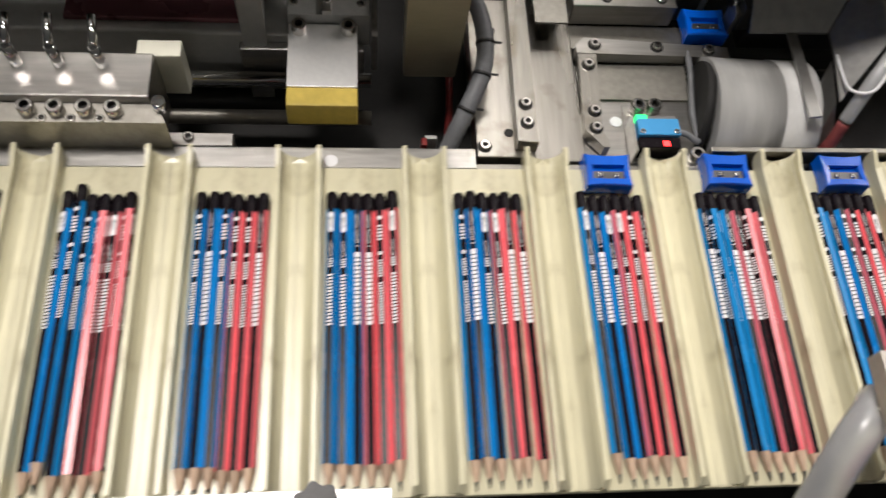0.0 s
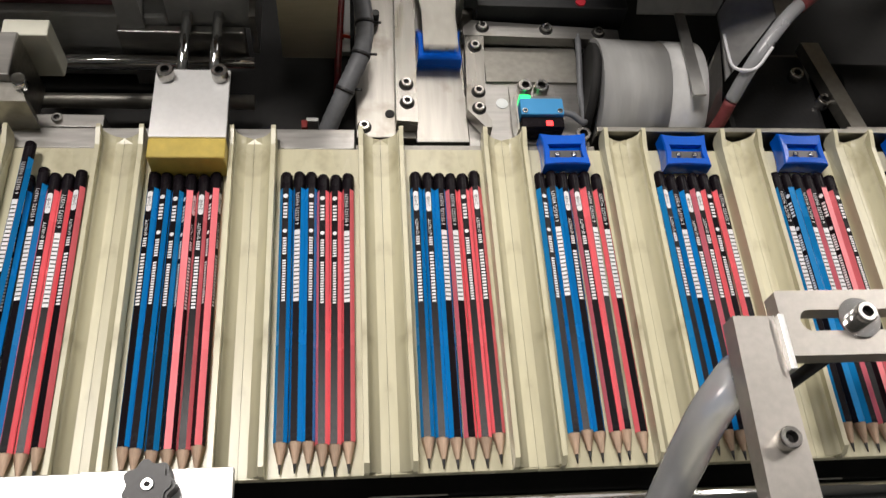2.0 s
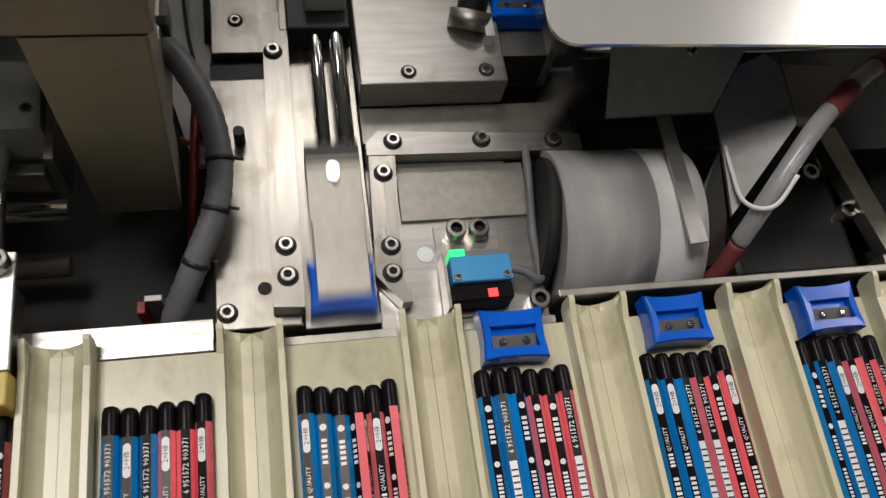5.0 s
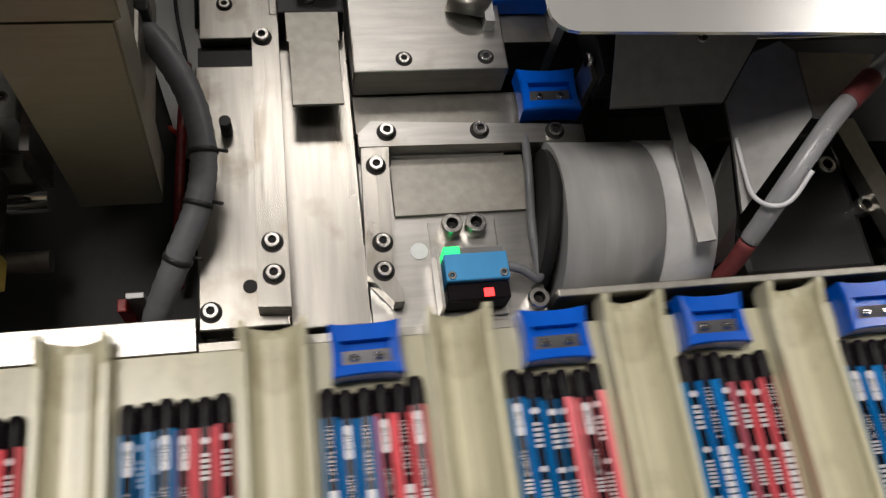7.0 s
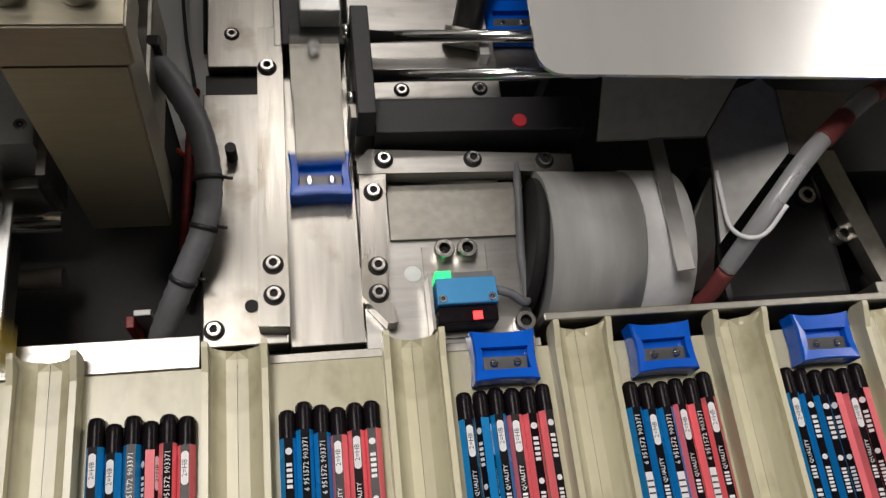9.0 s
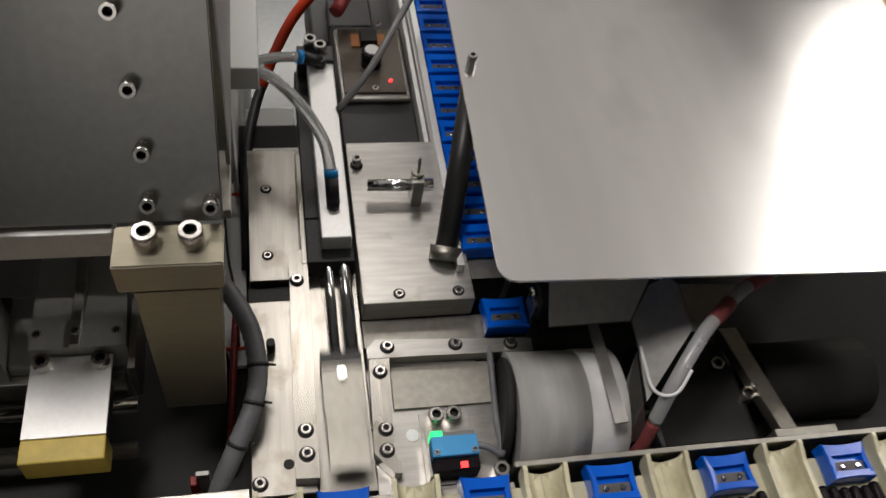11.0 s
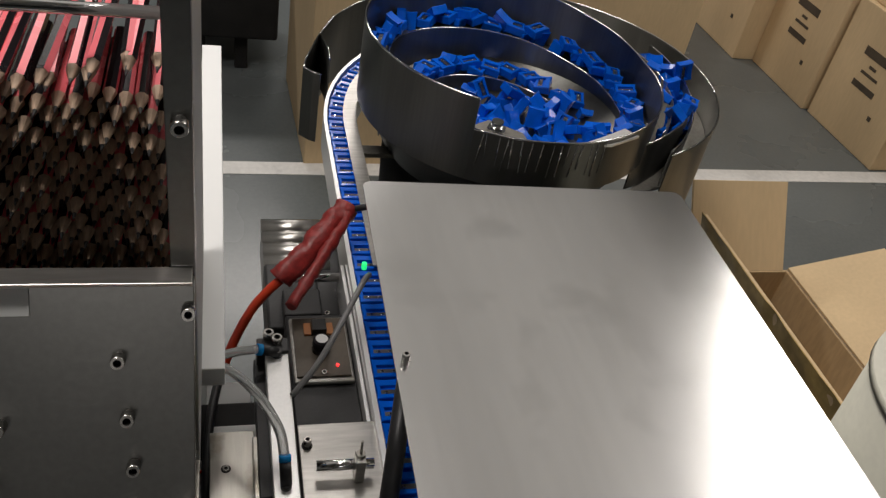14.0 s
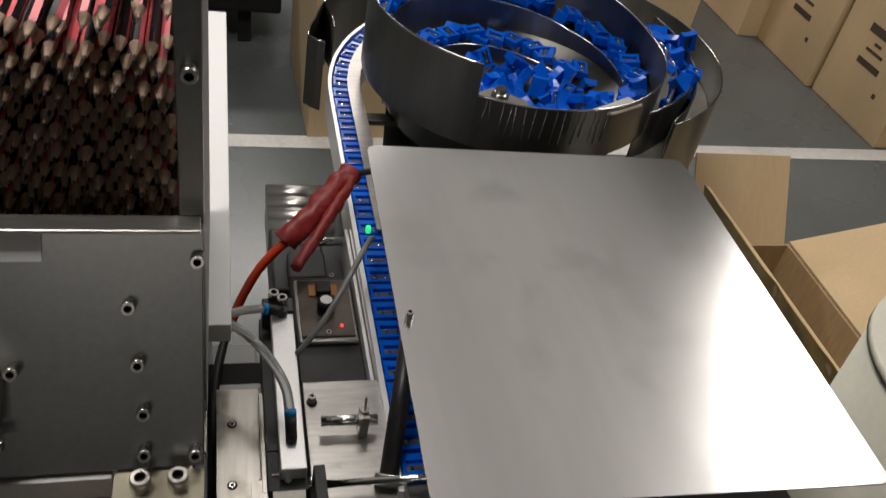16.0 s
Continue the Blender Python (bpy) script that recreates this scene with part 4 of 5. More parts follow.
hose(bm, [(0.1965, 0.067, 0.032), (0.194, 0.05, 0.035), (0.192, 0.034, 0.039), (0.1955, 0.0255, 0.0445), (0.204, 0.026, 0.0475), (0.213, 0.036, 0.0555)], 0.0011, 8)
solid("loop_edge_line", bm, PRINT, "thin white line drawn for the edge of the clear loop", "wire")
bm = bmesh.new()
hose(bm, [(0.1948, 0.0185, 0.021), (0.191, 0.012, 0.006), (0.186, 0.0085, -0.008), (0.18, 0.0085, -0.024)], 0.0044)
solid("red_tube", bm, DULL_RED, "short dull red tube below the guard", "air tube")
bm = bmesh.new()
hose(bm, [(0.236, 0.066, 0.0622), (0.243, 0.0715, 0.063), (0.251, 0.078, 0.0637)], 0.0052, 14)
solid("tape_wrap", bm, DULL_RED, "faded red tape wrapped round the clear tube", "tape")
bm = bmesh.new()
hose(bm, [(0.268, 0.0895, 0.063), (0.278, 0.095, 0.0616), (0.288, 0.1, 0.0603)], 0.0052, 14)
solid("tape_wrap", bm, DULL_RED, "faded red tape wrapped round the clear tube", "tape")


def dark_drive():
    d = thing("drive_motor", label="black drive motor and castings in the shade behind the trays", category="motor")
    bm = bmesh.new()
    box(bm, 0.215, 0.29, 0.015, 0.1, -0.054, -0.022, 0.004)
    part("motor_body", bm, BLACK, d)
    bm = bmesh.new()
    prism(bm, [(0.3, 0.017), (0.312, 0.017), (0.296, 0.1), (0.282, 0.1)], -0.02, -0.01)
    part("strap", bm, DULL, d)
    bm = bmesh.new()
    box(bm, 0.29, 0.336, 0.004, 0.0165, -0.03, -0.003, 0.0006)
    part("bracket", bm, DULL, d)
    bm = bmesh.new()
    rod(bm, (0.31, 0.07, -0.045), (0.4, 0.07, -0.045), 0.03, 24)
    part("gearbox", bm, CAST, d)
    for x, y in ((0.275, 0.075), (0.29, 0.05)):
        screw(d, x, y, -0.022 if x < 0.3 else -0.016, SCREW_L)
    return d


dark_drive()


# ---------------------------------------------------------------- linear feeder, controller, bowl
TRACK_X, SH_STEP = 0.1095, 0.0262


def track_point(s):
    """The middle of the sharpener lane, s metres from its end: straight, then bending round the bowl."""
    if s < 0.62:
        return Vector((TRACK_X + 0.006 * s, 0.145 + s, 0.006)), 0.0
    a = (s - 0.62) / 0.29
    base = Vector((TRACK_X + 0.0037, 0.765, 0.006))
    return base + Vector((0.29 * (1 - math.cos(a)), 0.29 * math.sin(a), 0.012 * a)), -a


def linear_feeder():
    f = thing("linear_feeder", label="vibrating steel feeder track full of blue sharpeners", category="feeder")
    rows = []
    for i in range(54):
        p, a = track_point(i * 0.0235)
        rows.append((p, Vector((math.cos(a), math.sin(a), 0))))
    for name, lo, hi, z0, z1, m in (("lane_floor", -0.0165, 0.0165, -0.03, -0.001, DULL), ("left_wall", -0.0215, -0.0168, -0.03, 0.017, WHITE_PLATE),
                                    ("right_wall", 0.0168, 0.0215, -0.03, 0.017, WHITE_PLATE)):
        bm = bmesh.new()
        rings = [[bm.verts.new(p + side * x + Vector((0, 0, z))) for x, z in ((lo, z0), (hi, z0), (hi, z1), (lo, z1))] for p, side in rows]
        for a, b in zip(rings, rings[1:]):
            for k in range(4):
                bm.faces.new((a[k], a[(k + 1) % 4], b[(k + 1) % 4], b[k]))
        bm.faces.new(rings[0][::-1])
        bm.faces.new(rings[-1])
        part(name, bm, m, f)
    bm = bmesh.new()
    rings = [[bm.verts.new(p + side * x + Vector((0, 0, z))) for x, z in ((0.0045, 0.0175), (0.0225, 0.0175), (0.0225, 0.0195), (0.0045, 0.0195))] for p, side in rows[14:]]
    for a, b in zip(rings, rings[1:]):
        for k in range(4):
            bm.faces.new((a[k], a[(k + 1) % 4], b[(k + 1) % 4], b[k]))
    bm.faces.new(rings[0][::-1])
    bm.faces.new(rings[-1])
    part("cover_strip", bm, STEEL, f, "steel strip over half the lane")
    bm = bmesh.new()
    box(bm, 0.03, 0.12, 0.27, 0.62, -0.12, -0.031, 0.003)
    part("vibrator", bm, BLACK, f)
    for y in (0.33, 0.56):
        bm = bmesh.new()
        box(bm, 0.045, 0.11, y - 0.04, y + 0.04, FLOOR, -0.12, 0.004)
        part("stand", bm, CAST, f)
    for x0 in (0.083, 0.0885):
        bm = bmesh.new()
        box(bm, x0, x0 + 0.0038, 0.255, 0.49, -0.03, 0.0125, 0.0006)
        part("side_strip", bm, WHITE_PLATE, f, "bright steel side strip")
    return f


linear_feeder()


def controller():
    c = thing("feeder_controller", label="black feeder control box with a round knob and lamp", category="controller")
    bm = bmesh.new()
    box(bm, 0.02, 0.083, 0.272, 0.425, -0.06, 0.0, 0.002)
    part("case", bm, BLACK, c)
    bm = bmesh.new()
    box(bm, 0.0225, 0.0805, 0.327, 0.415, 0.0, 0.006, 0.002)
    part("rim", bm, STEEL, c, "bright metal rim")
    bm = bmesh.new()
    box(bm, 0.0255, 0.0775, 0.332, 0.411, 0.006, 0.0085, 0.0006)
    part("face", bm, BROWN, c, "brown front plate")
    bm = bmesh.new()
    rod(bm, (0.0505, 0.366, 0.0085), (0.0505, 0.366, 0.0235), 0.0085, 24)
    part("knob", bm, PENCIL_BLACK, c, "shiny black knob")
    bm = bmesh.new()
    rod(bm, (0.0505, 0.366, 0.0236), (0.0505, 0.366, 0.0246), 0.006, 20)
    part("knob_cap", bm, CHROME, c)
    bm = bmesh.new()
    box(bm, 0.0435, 0.058, 0.386, 0.402, 0.0085, 0.017, 0.001)
    part("rocker_switch", bm, BLACK, c)
    bm = bmesh.new()
    box(bm, 0.036, 0.0432, 0.386, 0.402, 0.0085, 0.011, 0.0006)
    box(bm, 0.0583, 0.0655, 0.386, 0.402, 0.0085, 0.011, 0.0006)
    part("warning_marks", bm, ORANGE, c)
    bm = bmesh.new()
    rod(bm, (0.065, 0.345, 0.0085), (0.065, 0.345, 0.0098), 0.0016, 12)
    part("power_lamp", bm, RED_GLOW, c)
    for x, y in ((0.0515, 0.3365), (0.049, 0.407), (0.062, 0.418)):
        screw(c, x, y, 0.0085, SCREW_S)
    bm = bmesh.new()
    box(bm, 0.02, 0.06, 0.43, 0.47, -0.06, -0.004, 0.002)
    part("plug", bm, BLACK, c)
    return c


controller()


def feeder_motor():
    m = thing("round_motor", label="bright finned aluminium motor end beside the feeder", category="motor")
    for i in range(4):
        bm = bmesh.new()
        rod(bm, (0.004, 0.545 + 0.0225 * i, -0.034), (0.08, 0.545 + 0.0225 * i, -0.034), 0.0125, 18)
        part("fin", bm, STEEL, m)
    bm = bmesh.new()
    box(bm, 0.0045, 0.0795, 0.536, 0.621, -0.08, -0.035, 0.002)
    part("motor_foot", bm, STEEL, m)
    bm = bmesh.new()
    box(bm, 0.004, 0.062, 0.43, 0.534, -0.08, -0.022, 0.003)
    part("housing", bm, BLACK, m)
    bm = bmesh.new()
    rod(bm, (0.02, 0.492, -0.01), (0.1, 0.492, -0.006), 0.0048, 16)
    part("cross_pin", bm, CHROME, m)
    bm = bmesh.new()
    box(bm, 0.015, 0.05, 0.53, 0.58, FLOOR, -0.08, 0.003)
    part("stand", bm, CAST, m)
    return m


feeder_motor()


def red_wrap():
    w = thing("taped_cable_joint", label="cable joint wrapped in dark red tape over the feeder", category="cable joint")
    bm = bmesh.new()
    hose(bm, [(0.016, 0.455, 0.024), (0.034, 0.467, 0.038), (0.054, 0.484, 0.05), (0.074, 0.508, 0.058), (0.09, 0.528, 0.06)], 0.0122, 14, 9, 0.05)
    crumple(bm, 0.0042, 60)
    part("wrap", bm, RED_TAPE, w)
    bm = bmesh.new()
    hose(bm, [(0.09, 0.52, 0.062), (0.076, 0.488, 0.058), (0.05, 0.445, 0.046), (0.023, 0.406, 0.03)], 0.006, 10, 8, 0.1)
    crumple(bm, 0.0022, 90)
    part("tail", bm, RED_TAPE, w)
    bm = bmesh.new()
    hose(bm, [(0.016, 0.455, 0.022), (0.004, 0.452, 0.01), (-0.012, 0.448, -0.012), (-0.028, 0.436, -0.04), (-0.042, 0.41, -0.06)], 0.005, 10)
    part("red_lead", bm, RED_WIRE, w, "bright red lead")
    bm = bmesh.new()
    hose(bm, [(-0.042, 0.41, -0.06), (-0.048, 0.375, -0.052), (-0.054, 0.33, -0.045), (-0.057, 0.28, -0.045), (-0.057, 0.2, -0.05)], 0.0045, 10)
    part("black_lead", bm, BLACK_WIRE, w, "black lead")
    bm = bmesh.new()
    hose(bm, [(0.09, 0.527, 0.06), (0.1, 0.522, 0.066), (0.115, 0.515, 0.074), (0.16, 0.5, 0.085)], 0.0036, 8)
    part("feed_lead", bm, BLACK_WIRE, w)
    return w


red_wrap()
bm = bmesh.new()
box(bm, 0.0995, 0.1045, 0.452, 0.4575, 0.037, 0.045, 0.001)
solid("green_sensor", bm, GREEN_GLOW, "small lit green fibre sensor over the sharpener lane", "sensor")

BOWL = Vector((0.345, 0.79, 0.0))


def wall_strip(bm, points, z0, z1, thick=0.002, smooth=True):
    """A thin upright wall along points (x, y[, rise]), its edges sharp."""
    n = len(points)
    rings = []
    for i, p in enumerate(points):
        a, b = Vector(points[max(i - 1, 0)][:2]), Vector(points[min(i + 1, n - 1)][:2])
        side = Vector((b.y - a.y, a.x - b.x)).normalized() * thick / 2
        up = p[2] if len(p) > 2 else 0.0
        rings.append([bm.verts.new((p[0] + s * side.x, p[1] + s * side.y, z)) for s, z in ((-1, z0), (1, z0), (1, z1 + up), (-1, z1 + up))])
    for a, b in zip(rings, rings[1:]):
        for k in range(4):
            bm.faces.new((a[k], a[(k + 1) % 4], b[(k + 1) % 4], b[k])).smooth = smooth and k in (1, 3)
    bm.faces.new(rings[0][::-1])
    bm.faces.new(rings[-1])
    for e in bm.edges:
        if len({f.smooth for f in e.link_faces}) > 1 or not smooth:
            e.smooth = False


def arc(c, r, a0, a1, n, r1=None, rise0=0.0, rise1=0.0):
    r1 = r if r1 is None else r1
    out = []
    for i in range(n + 1):
        u = i / n
        a, q = radians(a0 + (a1 - a0) * u), r + (r1 - r) * u
        out.append((c.x + q * math.cos(a), c.y + q * math.sin(a), rise0 + (rise1 - rise0) * u))
    return out


OUTER_RIM = ((-119, 0.12), (6, 0.12), (26, 0.13), (43, 0.136), (60, 0.145), (120, 0.155), (176, 0.16), (241, 0.16))
INNER_RIM = ((-34, 0.055), (0, 0.058), (22, 0.066), (43, 0.071), (65, 0.08), (86, 0.086), (112, 0.092), (130, 0.098), (150, 0.105), (180, 0.109))
CORE_RIM = ((-10, 0.028), (32, 0.031), (56, 0.034), (98, 0.042), (131, 0.05), (160, 0.053))


def rim_height(rows, a):
    for (a0, z0), (a1, z1) in zip(rows, rows[1:]):
        if a <= a1:
            return z0 + (z1 - z0) * max(0.0, a - a0) / (a1 - a0)
    return rows[-1][1]


def dish(r):
    """Height of the hollow floor of the bowl, r metres from its middle."""
    return 0.002 + 0.062 * (r / 0.2065) ** 2


def spiral(c, r0, r1, a0, a1, rows, n):
    """Points (x, y, rim height) along a spiral wall."""
    out = []
    for i in range(n + 1):
        a = a0 + (a1 - a0) * i / n
        q = r0 + (r1 - r0) * i / n
        out.append((c.x + q * math.cos(radians(a)), c.y + q * math.sin(radians(a)), rim_height(rows, a)))
    return out


def bowl_feeder():
    b = thing("bowl_feeder", label="stainless vibrating bowl feeder filled with blue sharpeners", category="bowl feeder")

    # chrome wire added to brighten a wall's top edge
    def rim(on, points, r=0.0013):
        bm = bmesh.new()
        hose(bm, points, r, 6, 1)
        part("rim", bm, CHROME, on, "bright chrome wire along the top edge")

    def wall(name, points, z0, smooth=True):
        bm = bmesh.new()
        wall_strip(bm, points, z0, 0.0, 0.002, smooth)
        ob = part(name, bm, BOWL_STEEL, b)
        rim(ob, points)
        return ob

    ring = BOWL + Vector((0.004, -0.004, 0))
    core = BOWL + Vector((-0.004, -0.004, 0))
    wall("outer_wall", spiral(BOWL, 0.207, 0.207, -119, 241, OUTER_RIM, 110), 0.05)
    wall("inner_spiral", spiral(ring, 0.168, 0.176, -34, 176, INNER_RIM, 72), -0.01)
    wall("core_spiral", spiral(core, 0.114, 0.108, 6, 152, CORE_RIM, 44), -0.02)

    def shelf(name, c0, r0, c1, r1, a0, a1, rows, drop):
        bm = bmesh.new()
        lines = []
        for c, r, dz in ((c0, r0, 0.0), (c1, r1, 0.004), (c1, r1, 0.0), (c0, r0, -0.004)):
            lines.append([bm.verts.new((x, y, z - drop + dz)) for x, y, z in spiral(c, r, r, a0, a1, rows, 48)])
        for u, v in zip(lines, lines[1:] + lines[:1]):
            for i in range(48):
                bm.faces.new((u[i], u[i + 1], v[i + 1], v[i])).smooth = True
        part(name, bm, DULL, b)

    shelf("spiral_shelf", ring, 0.176, BOWL, 0.2055, -22, 182, INNER_RIM, 0.012)
    shelf("core_shelf", core, 0.115, ring, 0.166, 4, 170, CORE_RIM, 0.01)
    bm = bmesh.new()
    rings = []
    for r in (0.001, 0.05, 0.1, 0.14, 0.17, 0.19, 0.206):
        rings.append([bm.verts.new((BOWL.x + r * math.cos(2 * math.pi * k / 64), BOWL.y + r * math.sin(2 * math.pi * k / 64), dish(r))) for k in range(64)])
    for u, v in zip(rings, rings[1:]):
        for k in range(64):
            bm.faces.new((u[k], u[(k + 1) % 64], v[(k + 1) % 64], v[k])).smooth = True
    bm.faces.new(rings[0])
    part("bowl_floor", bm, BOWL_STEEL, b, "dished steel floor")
    bm = bmesh.new()
    rod(bm, (BOWL.x, BOWL.y, -0.3), (BOWL.x, BOWL.y, -0.012), 0.15, 48, 0.165)
    rod(bm, (BOWL.x, BOWL.y, -0.012), (BOWL.x, BOWL.y, 0.049), 0.165, 48, 0.2, False)
    part("drive_base", bm, BLACK, b)
    bm = bmesh.new()
    rod(bm, (BOWL.x, BOWL.y, FLOOR), (BOWL.x, BOWL.y, -0.3), 0.14, 32)
    part("pedestal", bm, CAST, b)
    # the guard round the outside, with a stepped fold where the lane leaves
    centre = Vector((0.429, 0.907, 0))
    points = [(x, y, 0.066) for x, y, _ in arc(centre, 0.281, -66, 74, 56)]
    points += [(0.44, 1.196, 0.066), (0.36, 1.205, 0.066), (0.28, 1.18, 0.062), (0.22, 1.145, 0.056), (0.173, 1.106, 0.052), (0.131, 1.053, 0.05), (0.104, 0.989, 0.05)]
    wall("outer_guard", points, -0.07)
    wall("guard_fold", [(0.104, 0.989, 0.05), (0.112, 0.939, 0.05), (0.111, 0.906, 0.05)], -0.03, False)
    wall("left_guard", [(0.104, 0.989, 0.05), (0.088, 0.94, 0.05), (0.076, 0.902, 0.05), (0.071, 0.876, 0.05), (0.084, 0.862, 0.05), (0.093, 0.857, 0.05)], -0.06, False)
    bm = bmesh.new()
    a, c = arc(BOWL, 0.209, -52, 60, 40), arc(centre, 0.279, -62, 58, 40)
    lines = [[bm.verts.new((x, y, z)) for x, y, _ in line] for line, z in ((a, 0.012), (c, 0.012), (c, 0.008), (a, 0.008))]
    for u, v in zip(lines, lines[1:] + lines[:1]):
        for i in range(40):
            bm.faces.new((u[i], u[i + 1], v[i + 1], v[i]))
    part("return_pan", bm, DULL, b)
    lane_in, lane_out = Vector((0.357, 0.891, 0)), Vector((0.327, 0.913, 0))
    wall("lane_inner_wall", [(x, y, 0.066) for x, y, _ in arc(lane_in, 0.27, -43, 16, 24)], 0.012)
    wall("lane_outer_wall", [(x, y, 0.068) for x, y, _ in arc(lane_out, 0.336, -50, 13, 28)], 0.012)
    wall("front_band", [(0.487, 0.647, 0.08), (0.515, 0.66, 0.08), (0.55, 0.685, 0.079), (0.582, 0.714, 0.077), (0.61, 0.745, 0.074)], 0.012)
    bm = bmesh.new()
    prism(bm, [(0.372, 0.5895), (0.418, 0.592), (0.463, 0.615), (0.45, 0.632), (0.41, 0.609)], 0.112, 0.115)
    part("deflector", bm, WHITE_PLATE, b, "bright bent deflector plate")
    bm = bmesh.new()
    prism(bm, [(0.262, 0.618), (0.335, 0.6), (0.328, 0.66), (0.29, 0.69), (0.268, 0.676)], 0.082, 0.086)
    part("boss_plate", bm, DULL, b)
    bm = bmesh.new()
    rod(bm, (0.293, 0.664, 0.086), (0.293, 0.664, 0.091), 0.0125, 6)
    rod(bm, (0.293, 0.664, 0.091), (0.293, 0.664, 0.1), 0.0075, 16)
    part("boss", bm, CHROME, b)
    r = random.Random(8)
    for i in range(16):
        a = radians(-116 + 2.9 * i + r.uniform(-1, 1))
        lean, low = r.uniform(-0.02, 0.02), 0.07 + r.uniform(0, 0.02)
        bm = bmesh.new()
        rod(bm, (BOWL.x + 0.2084 * math.cos(a), BOWL.y + 0.2084 * math.sin(a), low), (BOWL.x + 0.2084 * math.cos(a + lean), BOWL.y + 0.2084 * math.sin(a + lean), 0.118), r.uniform(0.0004, 0.0011), 6)
        part("weld_mark", bm, CHROME, b)
    for y, z in ((0.68, -0.03), (0.74, -0.01)):
        bm = bmesh.new()
        box(bm, 0.13, 0.19, y, y + 0.02, z, z + 0.008, 0.001)
        part("stay", bm, DULL, b)
    return b


bowl_feeder()


def loose_sharpeners():
    rng = random.Random(4)
    made = []
    lane_mid = Vector((0.342, 0.902, 0))

    def drop(x, y, z, flat=False):
        s = sharpener("loose blue plastic sharpener lying in the bowl feeder", "sharpeners in the bowl")
        if flat:
            s.matrix_basis = pose(x, y, z, rng.uniform(-12, 12), rng.uniform(-12, 12), rng.uniform(0, 360))
        else:
            s.matrix_basis = pose(x, y, z, rng.uniform(-180, 180), rng.uniform(-80, 80), rng.uniform(0, 360))
        made.append(s)

    for i in range(130):
        a, r = rng.uniform(0, 2 * math.pi), 0.172 * math.sqrt(rng.random())
        x, y = BOWL.x + r * math.cos(a), BOWL.y + r * math.sin(a)
        if r > 0.098 and y > BOWL.y - 0.02 or math.hypot(x - 0.293, y - 0.655) < 0.03:
            continue
        heap = 0.014 * max(0.0, 1 - math.hypot(x - BOWL.x - 0.05, y - BOWL.y + 0.06) / 0.16)
        drop(x, y, dish(r) + 0.007 + 0.009 * (i % 3) + heap)
    for i in range(21):
        a = 10 + 145 * ((i + rng.random() * 0.7) / 21) ** 0.8
        q = 0.128 + 0.022 * rng.random()
        drop(BOWL.x + q * math.cos(radians(a)), BOWL.y - 0.004 + q * math.sin(radians(a)), rim_height(CORE_RIM, a) - 0.004 + 0.005 * (i % 2), rng.random() < 0.6)
    for i in range(38):
        a = -18 + 186 * ((i + rng.random() * 0.7) / 38) ** 1.35
        q = 0.19 + rng.uniform(-0.004, 0.004)
        drop(BOWL.x + q * math.cos(radians(a)), BOWL.y + q * math.sin(radians(a)), rim_height(INNER_RIM, a) - 0.004 + 0.006 * (i % 3), rng.random() < 0.7)
    for i in range(30):
        a = radians(-33 + 46 * (i + rng.random() * 0.4) / 30)
        q = 0.285 + rng.uniform(0.004, 0.03)
        drop(lane_mid.x + q * math.cos(a), lane_mid.y + q * math.sin(a), 0.026 + 0.018 * (i % 3), rng.random() < 0.3)
    drop(0.662, 0.886, 0.078)
    return made


loose_sharpeners()


# ---------------------------------------------------------------- pencil magazine
PANEL_TILT = 27.5
PANEL_SCREW = socket_mesh(0.0041, 0.0105)


